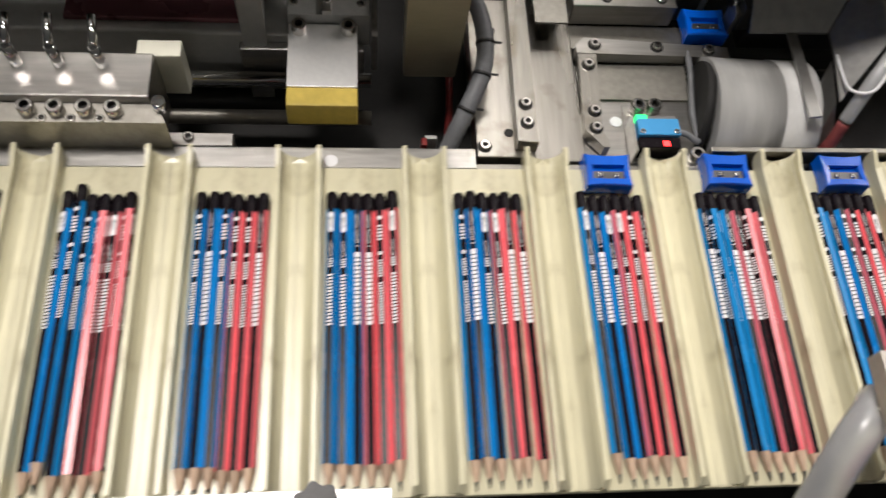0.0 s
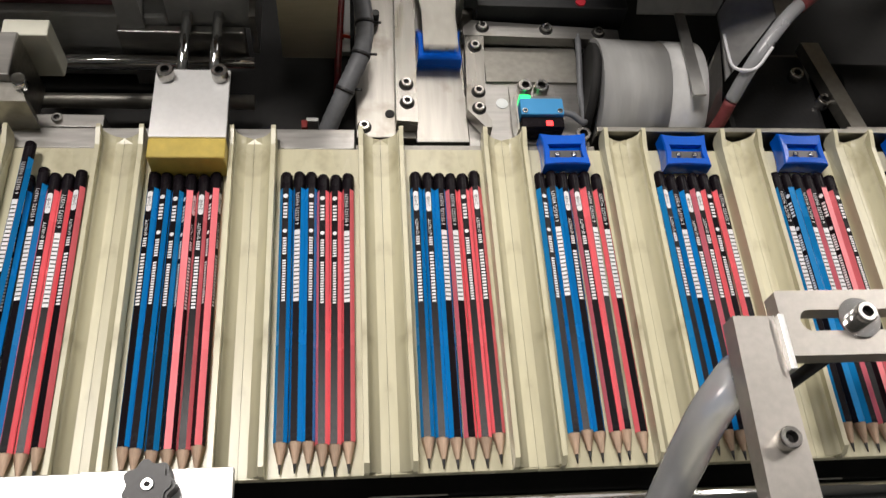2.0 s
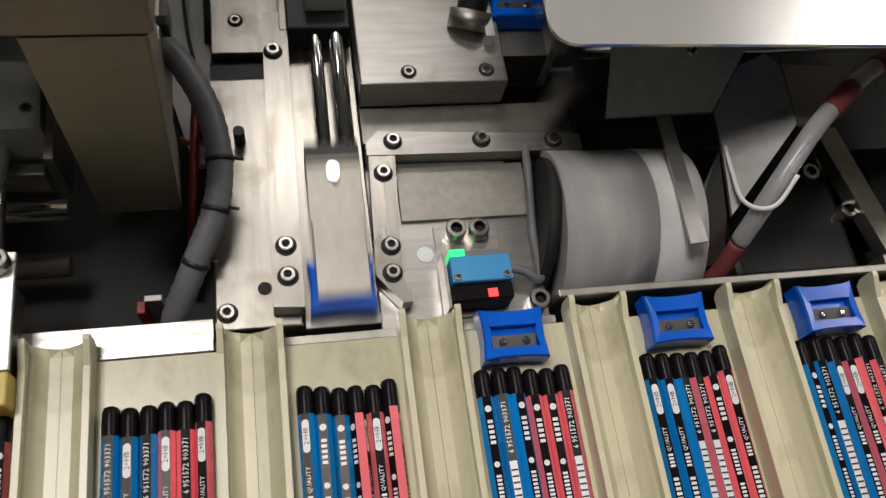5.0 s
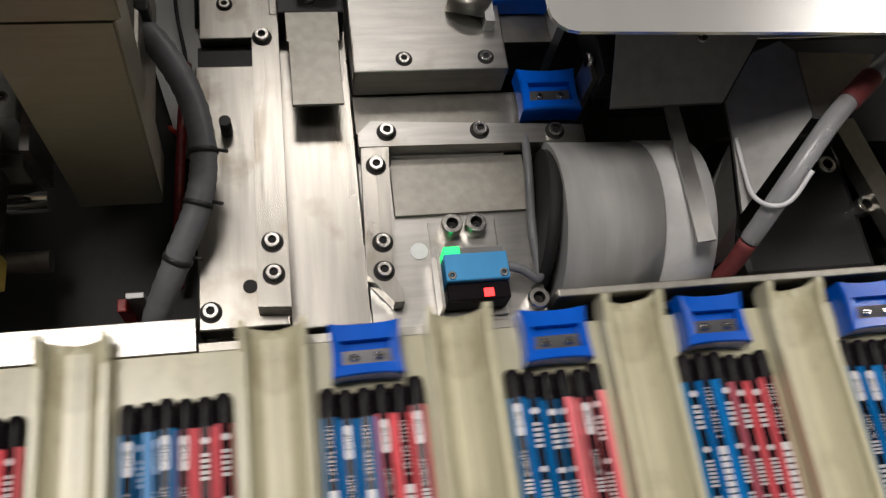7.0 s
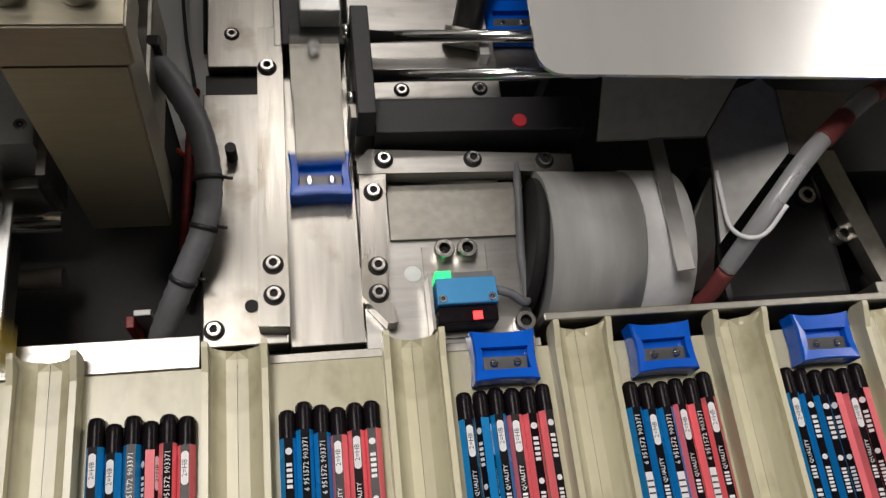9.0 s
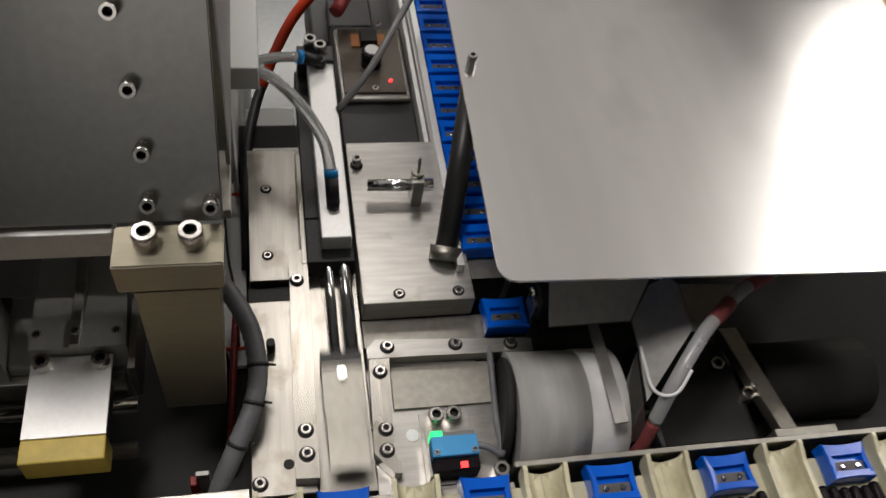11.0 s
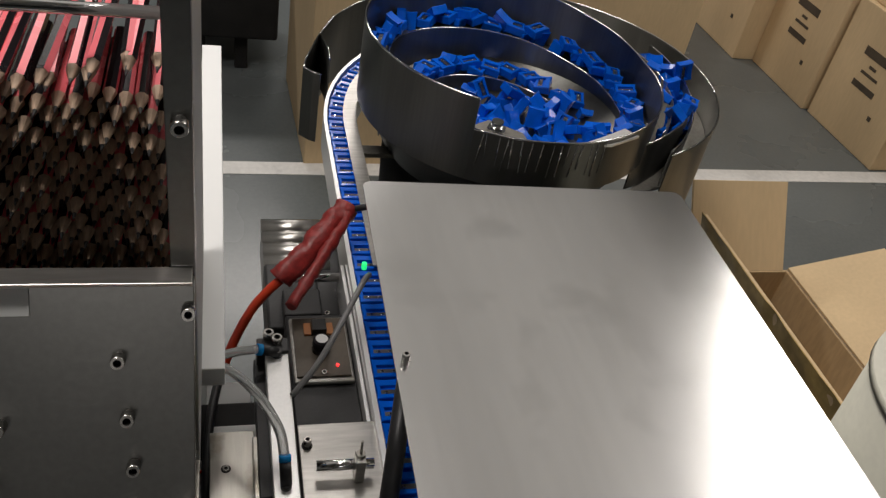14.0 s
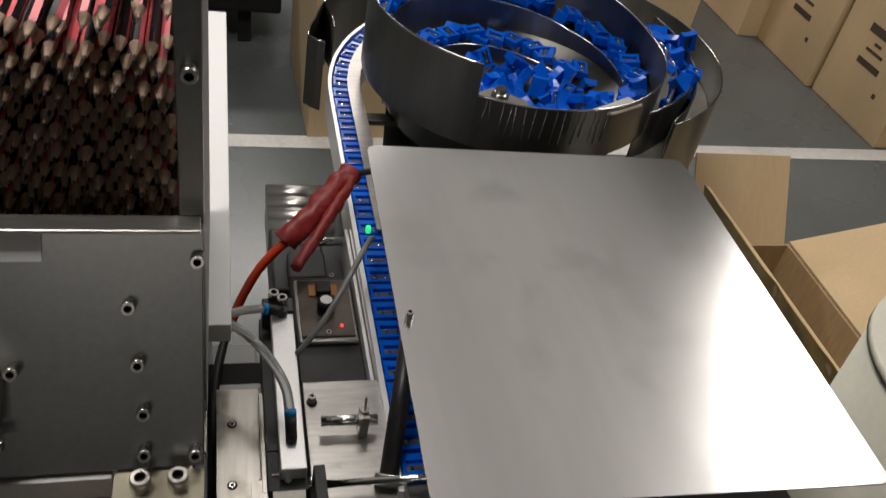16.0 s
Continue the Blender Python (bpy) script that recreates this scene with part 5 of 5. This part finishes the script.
def magazine():
    m = thing("pencil_magazine", label="dark steel pencil magazine with a screwed sloping panel", category="magazine")
    slope = pose(0, 0.16, 0.284, -PANEL_TILT)
    bm = bmesh.new()
    box(bm, -0.43, -0.0605, 0.0, 0.005, -0.15, 0.0, 0.0006)
    panel = part("front_panel", bm, DARK_SHEET, m, "dark smudged front panel")
    panel.matrix_basis = slope
    bm = bmesh.new()
    box(bm, -0.43, -0.0615, 0.152, 0.166, 0.2845, 0.287, 0.0004)
    part("panel_lip", bm, STEEL, m)
    bm = bmesh.new()
    box(bm, -0.0735, -0.0598, 0.1665, 0.173, 0.12, 0.46, 0.0006)
    part("front_post", bm, DARK_SHEET, m)
    for name, x in (("side_wall", -0.0625), ("far_side_wall", -0.43)):
        bm = bmesh.new()
        box(bm, x, x + 0.003, 0.1735, 0.42, 0.1, 0.46, 0.0006)
        part(name, bm, GREY_PAINT, m)
    bm = bmesh.new()
    box(bm, -0.43, -0.06, 0.14, 0.42, 0.09, 0.0975, 0.0006)
    part("magazine_floor", bm, DULL, m)
    bm = bmesh.new()
    rod(bm, (-0.43, 0.2, 0.4195), (-0.066, 0.2, 0.4235), 0.0034, 14)
    part("hold_down_bar", bm, CHROME, m, "bright hold-down bar")
    upright = Matrix.Rotation(radians(90), 4, "X")
    for x, s in ((-0.1015, 0.046), (-0.0972, 0.0805), (-0.0945, 0.111), (-0.164, 0.083), (-0.0655, 0.139), (-0.0945, 0.137), (-0.0637, 0.019), (-0.22, 0.06), (-0.26, 0.09)):
        sc = part("screw", PANEL_SCREW, None, panel)
        sc.matrix_basis = Matrix.Translation((x, 0, -s)) @ upright
    sc = part("screw", socket_mesh(0.0048, 0.008), None, m)
    sc.matrix_basis = Matrix.Translation((-0.0662, 0.1665, 0.3815)) @ upright
    bm = bmesh.new()
    box(bm, -0.1985, -0.1465, -0.0012, -0.0002, -0.0205, -0.004, 0.0003)
    part("paper_label", bm, WHITE, panel, "small white paper label")
    word = lettering("12", 0.0095)
    word.materials.append(INK)
    part("label_number", word, None, panel, "handwritten black number").matrix_basis = pose(-0.1775, -0.0015, -0.0125, 90, 0, 4)
    bm = bmesh.new()
    rod(bm, (-0.186, -0.006, -0.08), (-0.186, -0.012, -0.112), 0.017, 28)
    knob = part("shaft_boss", bm, CHROME, m, "round steel shaft boss")
    knob.matrix_basis = slope
    bm = bmesh.new()
    rod(bm, (-0.186, -0.012, -0.1125), (-0.186, -0.014, -0.128), 0.0125, 28)
    rod(bm, (-0.1735, -0.018, -0.121), (-0.1675, -0.018, -0.121), 0.0035, 12)
    knob = part("clamp_collar", bm, STEEL, m, "split clamp collar")
    knob.matrix_basis = slope
    bm = bmesh.new()
    box(bm, -0.43, -0.1135, 0.088, 0.1, 0.128, 0.1475, 0.001)
    part("lower_beam", bm, GREY_PAINT, m)
    bm = bmesh.new()
    prism(bm, [(-0.212, 0.088), (-0.196, 0.088), (-0.2, 0.13), (-0.222, 0.13)], -0.054, 0.1275)
    part("support_leg", bm, GREY_PAINT, m)
    bm = bmesh.new()
    box(bm, -0.42, -0.3, 0.2, 0.4, -0.2, 0.0895, 0.003)
    part("pedestal", bm, CAST, m)
    return m


magazine()

# magazine pencils: the top layers are single things, the block below is one heap
rng = random.Random(11)
TOP_Z = 0.392
for i in range(22):
    x = -0.0785 - 0.0082 * i
    z = TOP_Z + 0.004 - 0.0135 * min(1.0, max(0.0, (i - 2) / 5)) + rng.uniform(-0.001, 0.001)
    p = pencil("red", "pencils in the magazine", "coral red and black striped pencil lying in the magazine")
    p.matrix_basis = pose(x, 0.186 + PENCIL_LEN + rng.uniform(-0.004, 0.004), z, rng.uniform(-0.6, 0.6), 120 * rng.randrange(3) + rng.choice((60, 60, 60, 60, 0)) + rng.uniform(-22, 22), rng.uniform(-2.2, 2.2))


def pencil_heap():
    """Sharpened ends packed row upon row: barrels with wooden cones, uneven in depth."""
    verts, faces, mats = [], [], []
    r = random.Random(5)
    n = 8

    def tube(x, y, z, roll):
        base = len(verts)
        rings = [(0.09, PENCIL_R), (CONE, PENCIL_R), (0.005, 0.0012), (0.0, 0.0004)]
        for dy, q in rings:
            for k in range(n):
                a = roll + 2 * math.pi * k / n
                verts.append((x + q * math.cos(a), y + dy, z + q * math.sin(a)))
        for i in range(3):
            for k in range(n):
                a, b = base + i * n + k, base + i * n + (k + 1) % n
                faces.append((a, b, b + n, a + n))
                mats.append((k // 2 % 2) if i == 0 else (2 if i == 1 else 3))

    z, row = 0.1015, 0
    while z < TOP_Z - 0.012:
        x = -0.0785 - (0.0041 if row % 2 else 0)
        while x > -0.262:
            tube(x + r.uniform(-0.0008, 0.0008), 0.187 + r.uniform(-0.007, 0.008), z + r.uniform(-0.0006, 0.0006), r.uniform(0, 3))
            x -= 0.0082
        z += 0.00715
        row += 1
    data = bpy.data.meshes.new("pencil_heap")
    data.from_pydata(verts, [], faces)
    for m in (PENCIL_RED, PENCIL_BLACK, WOOD, LEAD):
        data.materials.append(m)
    data.polygons.foreach_set("material_index", mats)
    ob = new("pencil_heap", data)
    return tagged(ob, "packed rows of sharpened pencils stacked in the magazine", "pencils", kind="stuff")


pencil_heap()



def machine_stand():
    s = thing("machine_stand", label="white enamelled frame edge along the magazine", category="machine frame")
    bm = bmesh.new()
    box(bm, -0.0658, -0.0415, 0.27, 0.847, 0.07, 0.09, 0.001)
    part("top_rail", bm, WHITE, s)
    bm = bmesh.new()
    box(bm, -0.0658, -0.0625, 0.27, 0.847, FLOOR, 0.0695, 0.001)
    part("side_sheet", bm, WHITE, s)


machine_stand()


def white_block():
    s = thing("white_block", label="white painted block between magazine and feeder", category="machine block")
    bm = bmesh.new()
    box(bm, -0.0585, -0.012, 0.288, 0.322, -0.1, -0.045, 0.001)
    part("block", bm, WHITE, s)
    bm = bmesh.new()
    box(bm, -0.0585, -0.012, 0.2885, 0.29, -0.54, -0.1002, 0.001)
    part("skirt", bm, WHITE, s)
    # white box added to stand in for the brightly lit floor behind the block
    bm = bmesh.new()
    box(bm, -0.0585, -0.012, 0.3225, 0.44, -0.2, -0.115, 0.001)
    part("lit_floor_ledge", bm, WHITE, s)


white_block()


def dark_machine():
    s = thing("dark_machine", label="dark machine standing across the aisle", category="machine")
    bm = bmesh.new()
    box(bm, -0.15, 0.14, 2.3, 2.7, FLOOR + 0.12, -0.3, 0.01)
    part("cabinet", bm, CAST, s)
    bm = bmesh.new()
    box(bm, -0.15, 0.14, 2.278, 2.298, -0.36, -0.31, 0.004)
    part("handle_bar", bm, STEEL, s, "bright handle bar")
    for x in (-0.1, 0.03):
        bm = bmesh.new()
        box(bm, x - 0.02, x + 0.02, 2.34, 2.38, FLOOR, FLOOR + 0.12, 0.004)
        part("foot", bm, CAST, s)


dark_machine()


# ---------------------------------------------------------------- cartons
def carton(w, d, h, label, group="", marks=False, face=-1):
    c = thing("carton", label=label, category="cardboard box", group=group)
    bm = bmesh.new()
    box(bm, -w / 2, w / 2, -d / 2, d / 2, 0, h, 0.004)
    part("box_body", bm, CARTON, c)
    bm = bmesh.new()
    box(bm, -w / 2 - 0.001, w / 2 + 0.001, -0.03, 0.03, h - 0.02, h + 0.0008)
    part("tape", bm, TAPE, c)
    if marks:
        x = face * (w / 2 + 0.0012)
        for y, z, a, b in ((0.0, h * 0.7, 0.07, 0.015), (0.0, h * 0.61, 0.018, 0.005), (0.0, h * 0.55, 0.045, 0.005), (0.0, h * 0.45, 0.06, 0.011), (-0.09, h * 0.3, 0.008, 0.008)):
            bm = bmesh.new()
            box(bm, x - 0.0006, x + 0.0006, y - a, y + a, z - b, z + b)
            part("printed_bar", bm, BROWN, c, "dark printed bar")
    return c


for x, y, turn in ((2.345, 1.43, -2), (2.333, 2.043, 0.8), (2.315, 2.453, -0.6), (2.222, 2.858, 0.5), (2.27, 3.28, -2)):
    c = carton(0.42, 0.4, 0.46, "closed brown cardboard carton in the row on the floor", "cartons along the aisle", True)
    c.matrix_basis = pose(x, y, FLOOR, 0, 0, turn)
for x, y, turn in ((2.35, 2.05, -1), (2.33, 2.46, 1.5), (2.27, 2.9, 0)):
    c = carton(0.42, 0.39, 0.44, "closed brown cardboard carton stacked on another carton", "cartons along the aisle", True)
    c.matrix_basis = pose(x, y, FLOOR + 0.461, 0, 0, turn)
c = carton(0.5, 0.5, 0.5, "brown cardboard carton standing behind the bowl feeder")
c.matrix_basis = pose(0.43, 2.05, FLOOR, 0, 0, 2)
c = carton(0.62, 0.55, 0.62, "brown cardboard carton standing far behind the bowl feeder")
c.matrix_basis = pose(1.29, 2.62, FLOOR, 0, 0, -4)


def open_carton():
    c = thing("open_carton", label="open cardboard carton with raised flaps and torn brown tape", category="cardboard box")
    x0, x1, y0, y1, z0, z1, t = 0.85, 1.06, 0.37, 0.888, FLOOR, -0.345, 0.006
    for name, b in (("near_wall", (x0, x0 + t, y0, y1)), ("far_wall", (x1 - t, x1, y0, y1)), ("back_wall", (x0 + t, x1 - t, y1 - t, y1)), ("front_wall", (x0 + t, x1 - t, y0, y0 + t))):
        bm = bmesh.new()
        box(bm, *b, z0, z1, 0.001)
        part(name, bm, CARTON_SHADED, c)
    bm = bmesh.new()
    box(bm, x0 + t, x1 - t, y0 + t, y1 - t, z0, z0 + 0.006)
    part("carton_bottom", bm, CARTON_SHADED, c)
    bm = bmesh.new()
    box(bm, 0, x1 - x0, 0, 0.006, 0, 0.178, 0.001)
    flap = part("back_flap", bm, CARTON, c)
    flap.matrix_basis = pose(x0 - 0.012, y1 - 0.003, z1, -34, 0, 0)
    bm = bmesh.new()
    box(bm, 0, 0.21, 0, y1 - y0 - 0.01, 0, 0.006, 0.001)
    flap = part("far_flap", bm, CARTON, c)
    flap.matrix_basis = pose(x1, y0 + 0.01, z1, 0, -14, 0)
    bm = bmesh.new()
    box(bm, -0.15, 0.0, 0, y1 - y0 - 0.02, 0, 0.006, 0.001)
    flap = part("near_flap", bm, CARTON, c)
    flap.matrix_basis = pose(x0, y0 + 0.01, z1, 0, 74, 0)
    bm = bmesh.new()
    box(bm, -0.152, -0.07, 0, y1 - y0 - 0.015, -0.0018, -0.0002)
    bmesh.ops.subdivide_edges(bm, edges=bm.edges[:], cuts=14, use_grid_fill=True)
    crumple(bm, 0.0035, 26)
    strip = part("torn_tape", bm, TAPE, c, "glossy crumpled brown tape")
    strip.matrix_basis = pose(x0, y0 + 0.01, z1, 0, 74, 0)
    return c


open_carton()
for x, y, h in ((0.955, 0.47, 0.2), (0.955, 0.64, 0.24)):
    c = carton(0.17, 0.15, h, "small brown carton packed inside the open carton", "cartons in the open carton")
    c.matrix_basis = pose(x, y, FLOOR + 0.0065, 0, 0, 2)


def plastic_bin():
    p = thing("plastic_bin", label="smooth cream plastic bin standing by the machine", category="bin")
    bm = bmesh.new()
    rod(bm, (0.745, 0.195, FLOOR), (0.745, 0.195, 0.042), 0.13, 48, 0.151)
    part("bin_body", bm, CREAM_BIN, p)
    bm = bmesh.new()
    rod(bm, (0.745, 0.195, 0.0425), (0.745, 0.195, 0.052), 0.155, 48, 0.154)
    part("lid", bm, CREAM_BIN, p)


plastic_bin()


# ---------------------------------------------------------------- unseen housings, over the added fill lamps too
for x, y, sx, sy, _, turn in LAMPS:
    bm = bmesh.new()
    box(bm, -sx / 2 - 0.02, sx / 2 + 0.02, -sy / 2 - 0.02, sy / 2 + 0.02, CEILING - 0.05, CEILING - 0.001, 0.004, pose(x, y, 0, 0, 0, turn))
    solid("unseen_light_housing", bm, WHITE, "unseen white housing above a tube or fill light", "ceiling light", "ceiling lights")


# ---------------------------------------------------------------- moving machine parts
def slide_pusher():
    p = thing("slide_pusher", label="steel pusher foot on twin chrome rods in the slide", category="pusher")
    bm = bmesh.new()
    box(bm, -0.0105, 0.0155, 0.0585, 0.068, 0.0015, 0.0165, 0.0005)
    part("end_block", bm, BLACK, p, "black end block")
    bm = bmesh.new()
    box(bm, -0.0105, 0.0155, 0.0565, 0.0583, 0.0005, 0.017, 0.0003)
    box(bm, -0.0105, 0.0155, 0.0255, 0.0563, 0.0138, 0.0152, 0.0003)
    part("angle_plate", bm, DULL, p, "dull steel angle plate")
    bm = bmesh.new()
    box(bm, -0.0095, 0.0145, -0.011, 0.0253, 0.0138, 0.0158, 0.0003)
    box(bm, -0.0095, 0.0145, 0.0086, 0.0098, 0.002, 0.0137, 0.0002)
    part("foot", bm, DULL, p, "steel pusher foot")
    bm = bmesh.new()
    rod(bm, (0.002, 0.0505, 0.0152), (0.002, 0.0505, 0.0195), 0.003, 14)
    part("clamp_screw", bm, CHROME, p)
    for x, r in ((0.0, 0.0032), (0.0108, 0.0042)):
        bm = bmesh.new()
        rod(bm, (x, 0.068, 0.009), (x, 0.215, 0.009), r, 18)
        part("rod", bm, CHROME, p, "chrome rod")
    return p


def cross_pusher():
    p = thing("cross_pusher", label="black cross pusher head on two chrome rods", category="pusher")
    bm = bmesh.new()
    box(bm, 0.0, 0.009, 0.1015, 0.165, 0.016, 0.038, 0.0006)
    part("head", bm, BLACK, p)
    bm = bmesh.new()
    box(bm, -0.003, 0.0, 0.104, 0.1185, -0.004, 0.03, 0.0003)
    part("push_plate", bm, DULL, p)
    bm = bmesh.new()
    box(bm, 0.0095, 0.118, 0.1015, 0.1215, -0.004, 0.019, 0.0006)
    part("gate_plate", bm, BLACK, p, "black gate plate")
    bm = bmesh.new()
    rod(bm, (0.0835, 0.1065, 0.019), (0.0835, 0.1065, 0.0205), 0.0036, 14)
    part("red_lamp", bm, DIM_RED, p, "dim red indicator lamp")
    for y in (0.129, 0.153):
        bm = bmesh.new()
        rod(bm, (0.009, y, 0.028), (0.2, y, 0.028), 0.0034, 16)
        part("rod", bm, CHROME, p, "chrome rod")
    for y in (0.115, 0.155):
        bm = bmesh.new()
        rod(bm, (-0.004, y, 0.03), (0.0, y, 0.03), 0.0035, 12)
        part("nut", bm, CHROME, p)
    return p


def align_pusher():
    p = thing("align_pusher", label="aluminium pusher block with yellow urethane face", category="pusher")
    bm = bmesh.new()
    box(bm, -0.0235, 0.0225, 0.0, 0.052, 0.0195, 0.022, 0.0004)
    part("top_plate", bm, WHITE_PLATE, p)
    bm = bmesh.new()
    box(bm, -0.0235, 0.0225, -0.0145, -0.0002, 0.0, 0.0215, 0.001)
    part("urethane_face", bm, URETHANE, p, "translucent yellow urethane face")
    bm = bmesh.new()
    box(bm, -0.0215, 0.0205, 0.0, 0.04, 0.0, 0.0193, 0.0006)
    part("carrier", bm, DULL, p)
    for x in (-0.0165, 0.0165):
        screw(p, x, 0.046, 0.022, SCREW_L)
        bm = bmesh.new()
        rod(bm, (x * 0.62, 0.04, 0.012), (x * 0.62, 0.125, 0.012), 0.0036, 16)
        part("rod", bm, CHROME, p, "chrome rod")
    return p


FIRST_STOP, CYCLE, MOVE, END = 0.27, 1.413, 0.47, 16.0
STOPS = [FIRST_STOP + CYCLE * n for n in range(-1, 12)]


def tray_rows(k):
    """Seconds and x of a tray that rests at k pitches from the station at the first stop."""
    rows = [(0.0, (k - 1) * PITCH + 0.028), (0.1, (k - 1) * PITCH + 0.052), (FIRST_STOP, k * PITCH)]
    for n in range(1, 12):
        t = FIRST_STOP + CYCLE * n
        if t - MOVE < END:
            rows.append((t - MOVE, (k + n - 1) * PITCH))
            rows.append((t, (k + n) * PITCH))
    return rows


def clipped(rows):
    """Rows from 0 to the end of the clip, in time order, with the ends filled in."""
    out = sorted(rows, key=lambda r: r[0])
    before = [r for r in out if r[0] <= 0]
    out = [r for r in out if r[0] > 0]
    first = before[-1][1] if before else out[0][1]
    out = [(0.0, first)] + out
    inside = [r for r in out if r[0] <= END]
    if inside[-1][0] < END:
        inside.append((END, inside[-1][1]))
    return inside


def motions():
    rng = random.Random(21)
    for k in range(-13, 6):
        rows = tray_rows(k)
        made = tray()
        walk(made, clipped([(t, pose(x, 0, 0)) for t, x in rows]))
        for j in range(6):
            blue = j < 3
            label = "blue and black striped pencil with a black dipped end" if blue else "coral red and black striped pencil, black dipped end"
            p = pencil("blue" if blue else "red", "pencils in the trays", label)
            dx = -0.0187 + 0.00748 * j + rng.uniform(-0.0002, 0.0002)
            dy = -0.0275 + rng.uniform(-0.0028, 0.001)
            roll = rng.choice((0, 120, 240, 0, 120, 240, 0, 120, 240, 60)) + rng.uniform(-13, 13)
            yaw = rng.uniform(-0.35, 0.35)
            z = PENCIL_R * 0.93
            # a pencil that stands proud is pushed into line at the aligning station
            proud = {(-3, 1): (0.0, 0.006, 0.0, 0.0), (-4, 0): (0.0069, 0.019, 0.0058, -1.4), (-4, 2): (0.0, 0.005, 0.0, 0.0)}.get((k, j))
            poses = [(t, pose(x + dx, dy, z, 0, roll, yaw)) for t, x in rows]
            if proud:
                sx, sy, sz, turn = proud
                done = FIRST_STOP + CYCLE * (-2 - k) + 0.31
                early = [(t, pose(x + dx + sx, dy + sy, z + sz, 0, roll, yaw + turn)) for t, x in rows if t < done - 0.1]
                still = -2 * PITCH
                early.append((done - 0.1, pose(still + dx + sx, dy + sy, z + sz, 0, roll, yaw + turn)))
                poses = early + [(done, pose(still + dx, dy, z, 0, roll, yaw))] + [row for row in poses if row[0] > done]
            walk(p, clipped(poses))

    # sharpeners: along the lane, across, down the slide into a tray, and away with it
    z_lane, z_slide, z_tray = 0.006, -0.002, 0.0003
    for s in range(-5, 45):
        rows = []
        jitter = rng.uniform(-1.5, 1.5)
        dx, dy = rng.uniform(-0.0035, 0.0035), rng.uniform(-0.001, 0.001)
        for n in range(-1, 12):
            t = FIRST_STOP + CYCLE * n
            if n < s:
                p, a = track_point(max(0.0, (s - n - 1) * SH_STEP + 0.002))
                if s - n - 1 == 0:
                    p = Vector((0.118, 0.1125, z_slide + 0.001))
                q, b = track_point((s - n) * SH_STEP + 0.002)
                if n == -1 and s - n - 1 > 0:
                    rows.append((0.0, pose(p.x, p.y, p.z, 0, 0, math.degrees(a))))
                rows.append((t + 0.62, pose(q.x, q.y, q.z, 0, 0, math.degrees(b))))
                rows.append((t + 0.8, pose(p.x, p.y, p.z, 0, 0, math.degrees(a))))
            elif n == s:
                rows += [(t - 0.16, pose(0.118, 0.1125, z_slide)), (t + 0.09, pose(0.002, 0.1115, z_slide)), (t + 0.17, pose(0.002, 0.095, z_slide)),
                         (t + 0.33, pose(0.002, 0.073, z_slide)), (t + 0.40, pose(0.002, 0.052, z_slide)), (t + 0.49, pose(0.002, 0.0165, z_slide + 0.001)),
                         (t + 0.58, pose(dx, -0.0145 + dy, z_tray, 0, 0, jitter))]
            else:
                for u, x in tray_rows(-s):
                    if u >= FIRST_STOP + CYCLE * s + 0.75:
                        rows.append((u, pose(x + dx, -0.0145 + dy, z_tray, 0, 0, jitter)))
                break
        if s < 0:
            rows = [(t, pose(x + dx, -0.0145 + dy, z_tray, 0, 0, jitter)) for t, x in tray_rows(-s)]
        made = sharpener("blue plastic double sharpener with steel blade fed beside the pencils", "sharpeners on the line")
        walk(made, clipped(rows))

    # pushers: y of the slide foot, x of the cross head, y of the aligning block, by phase after each stop
    foot, cross, align = [], [], []
    for t in STOPS:
        foot += [(t + 0.17, 0.1155), (t + 0.33, 0.0769), (t + 0.40, 0.0559), (t + 0.49, 0.0204), (t + 0.58, -0.0106), (t + 0.70, -0.0106), (t + 0.865, 0.035), (t + 1.08, 0.1155)]
        cross += [(t - 0.16, 0.136), (t + 0.09, 0.0205), (t + 0.36, 0.0205), (t + 0.52, 0.136)]
        align += [(t + 0.2, 0.0405), (t + 0.31, -0.0145), (t + 0.56, -0.0145), (t + 0.71, 0.0405)]
    walk(slide_pusher(), clipped([(t, pose(0, y, 0)) for t, y in foot]))
    walk(cross_pusher(), clipped([(t, pose(x, 0, 0)) for t, x in cross]))
    walk(align_pusher(), clipped([(t, pose(-0.157, y, 0.0005)) for t, y in align]))


motions()
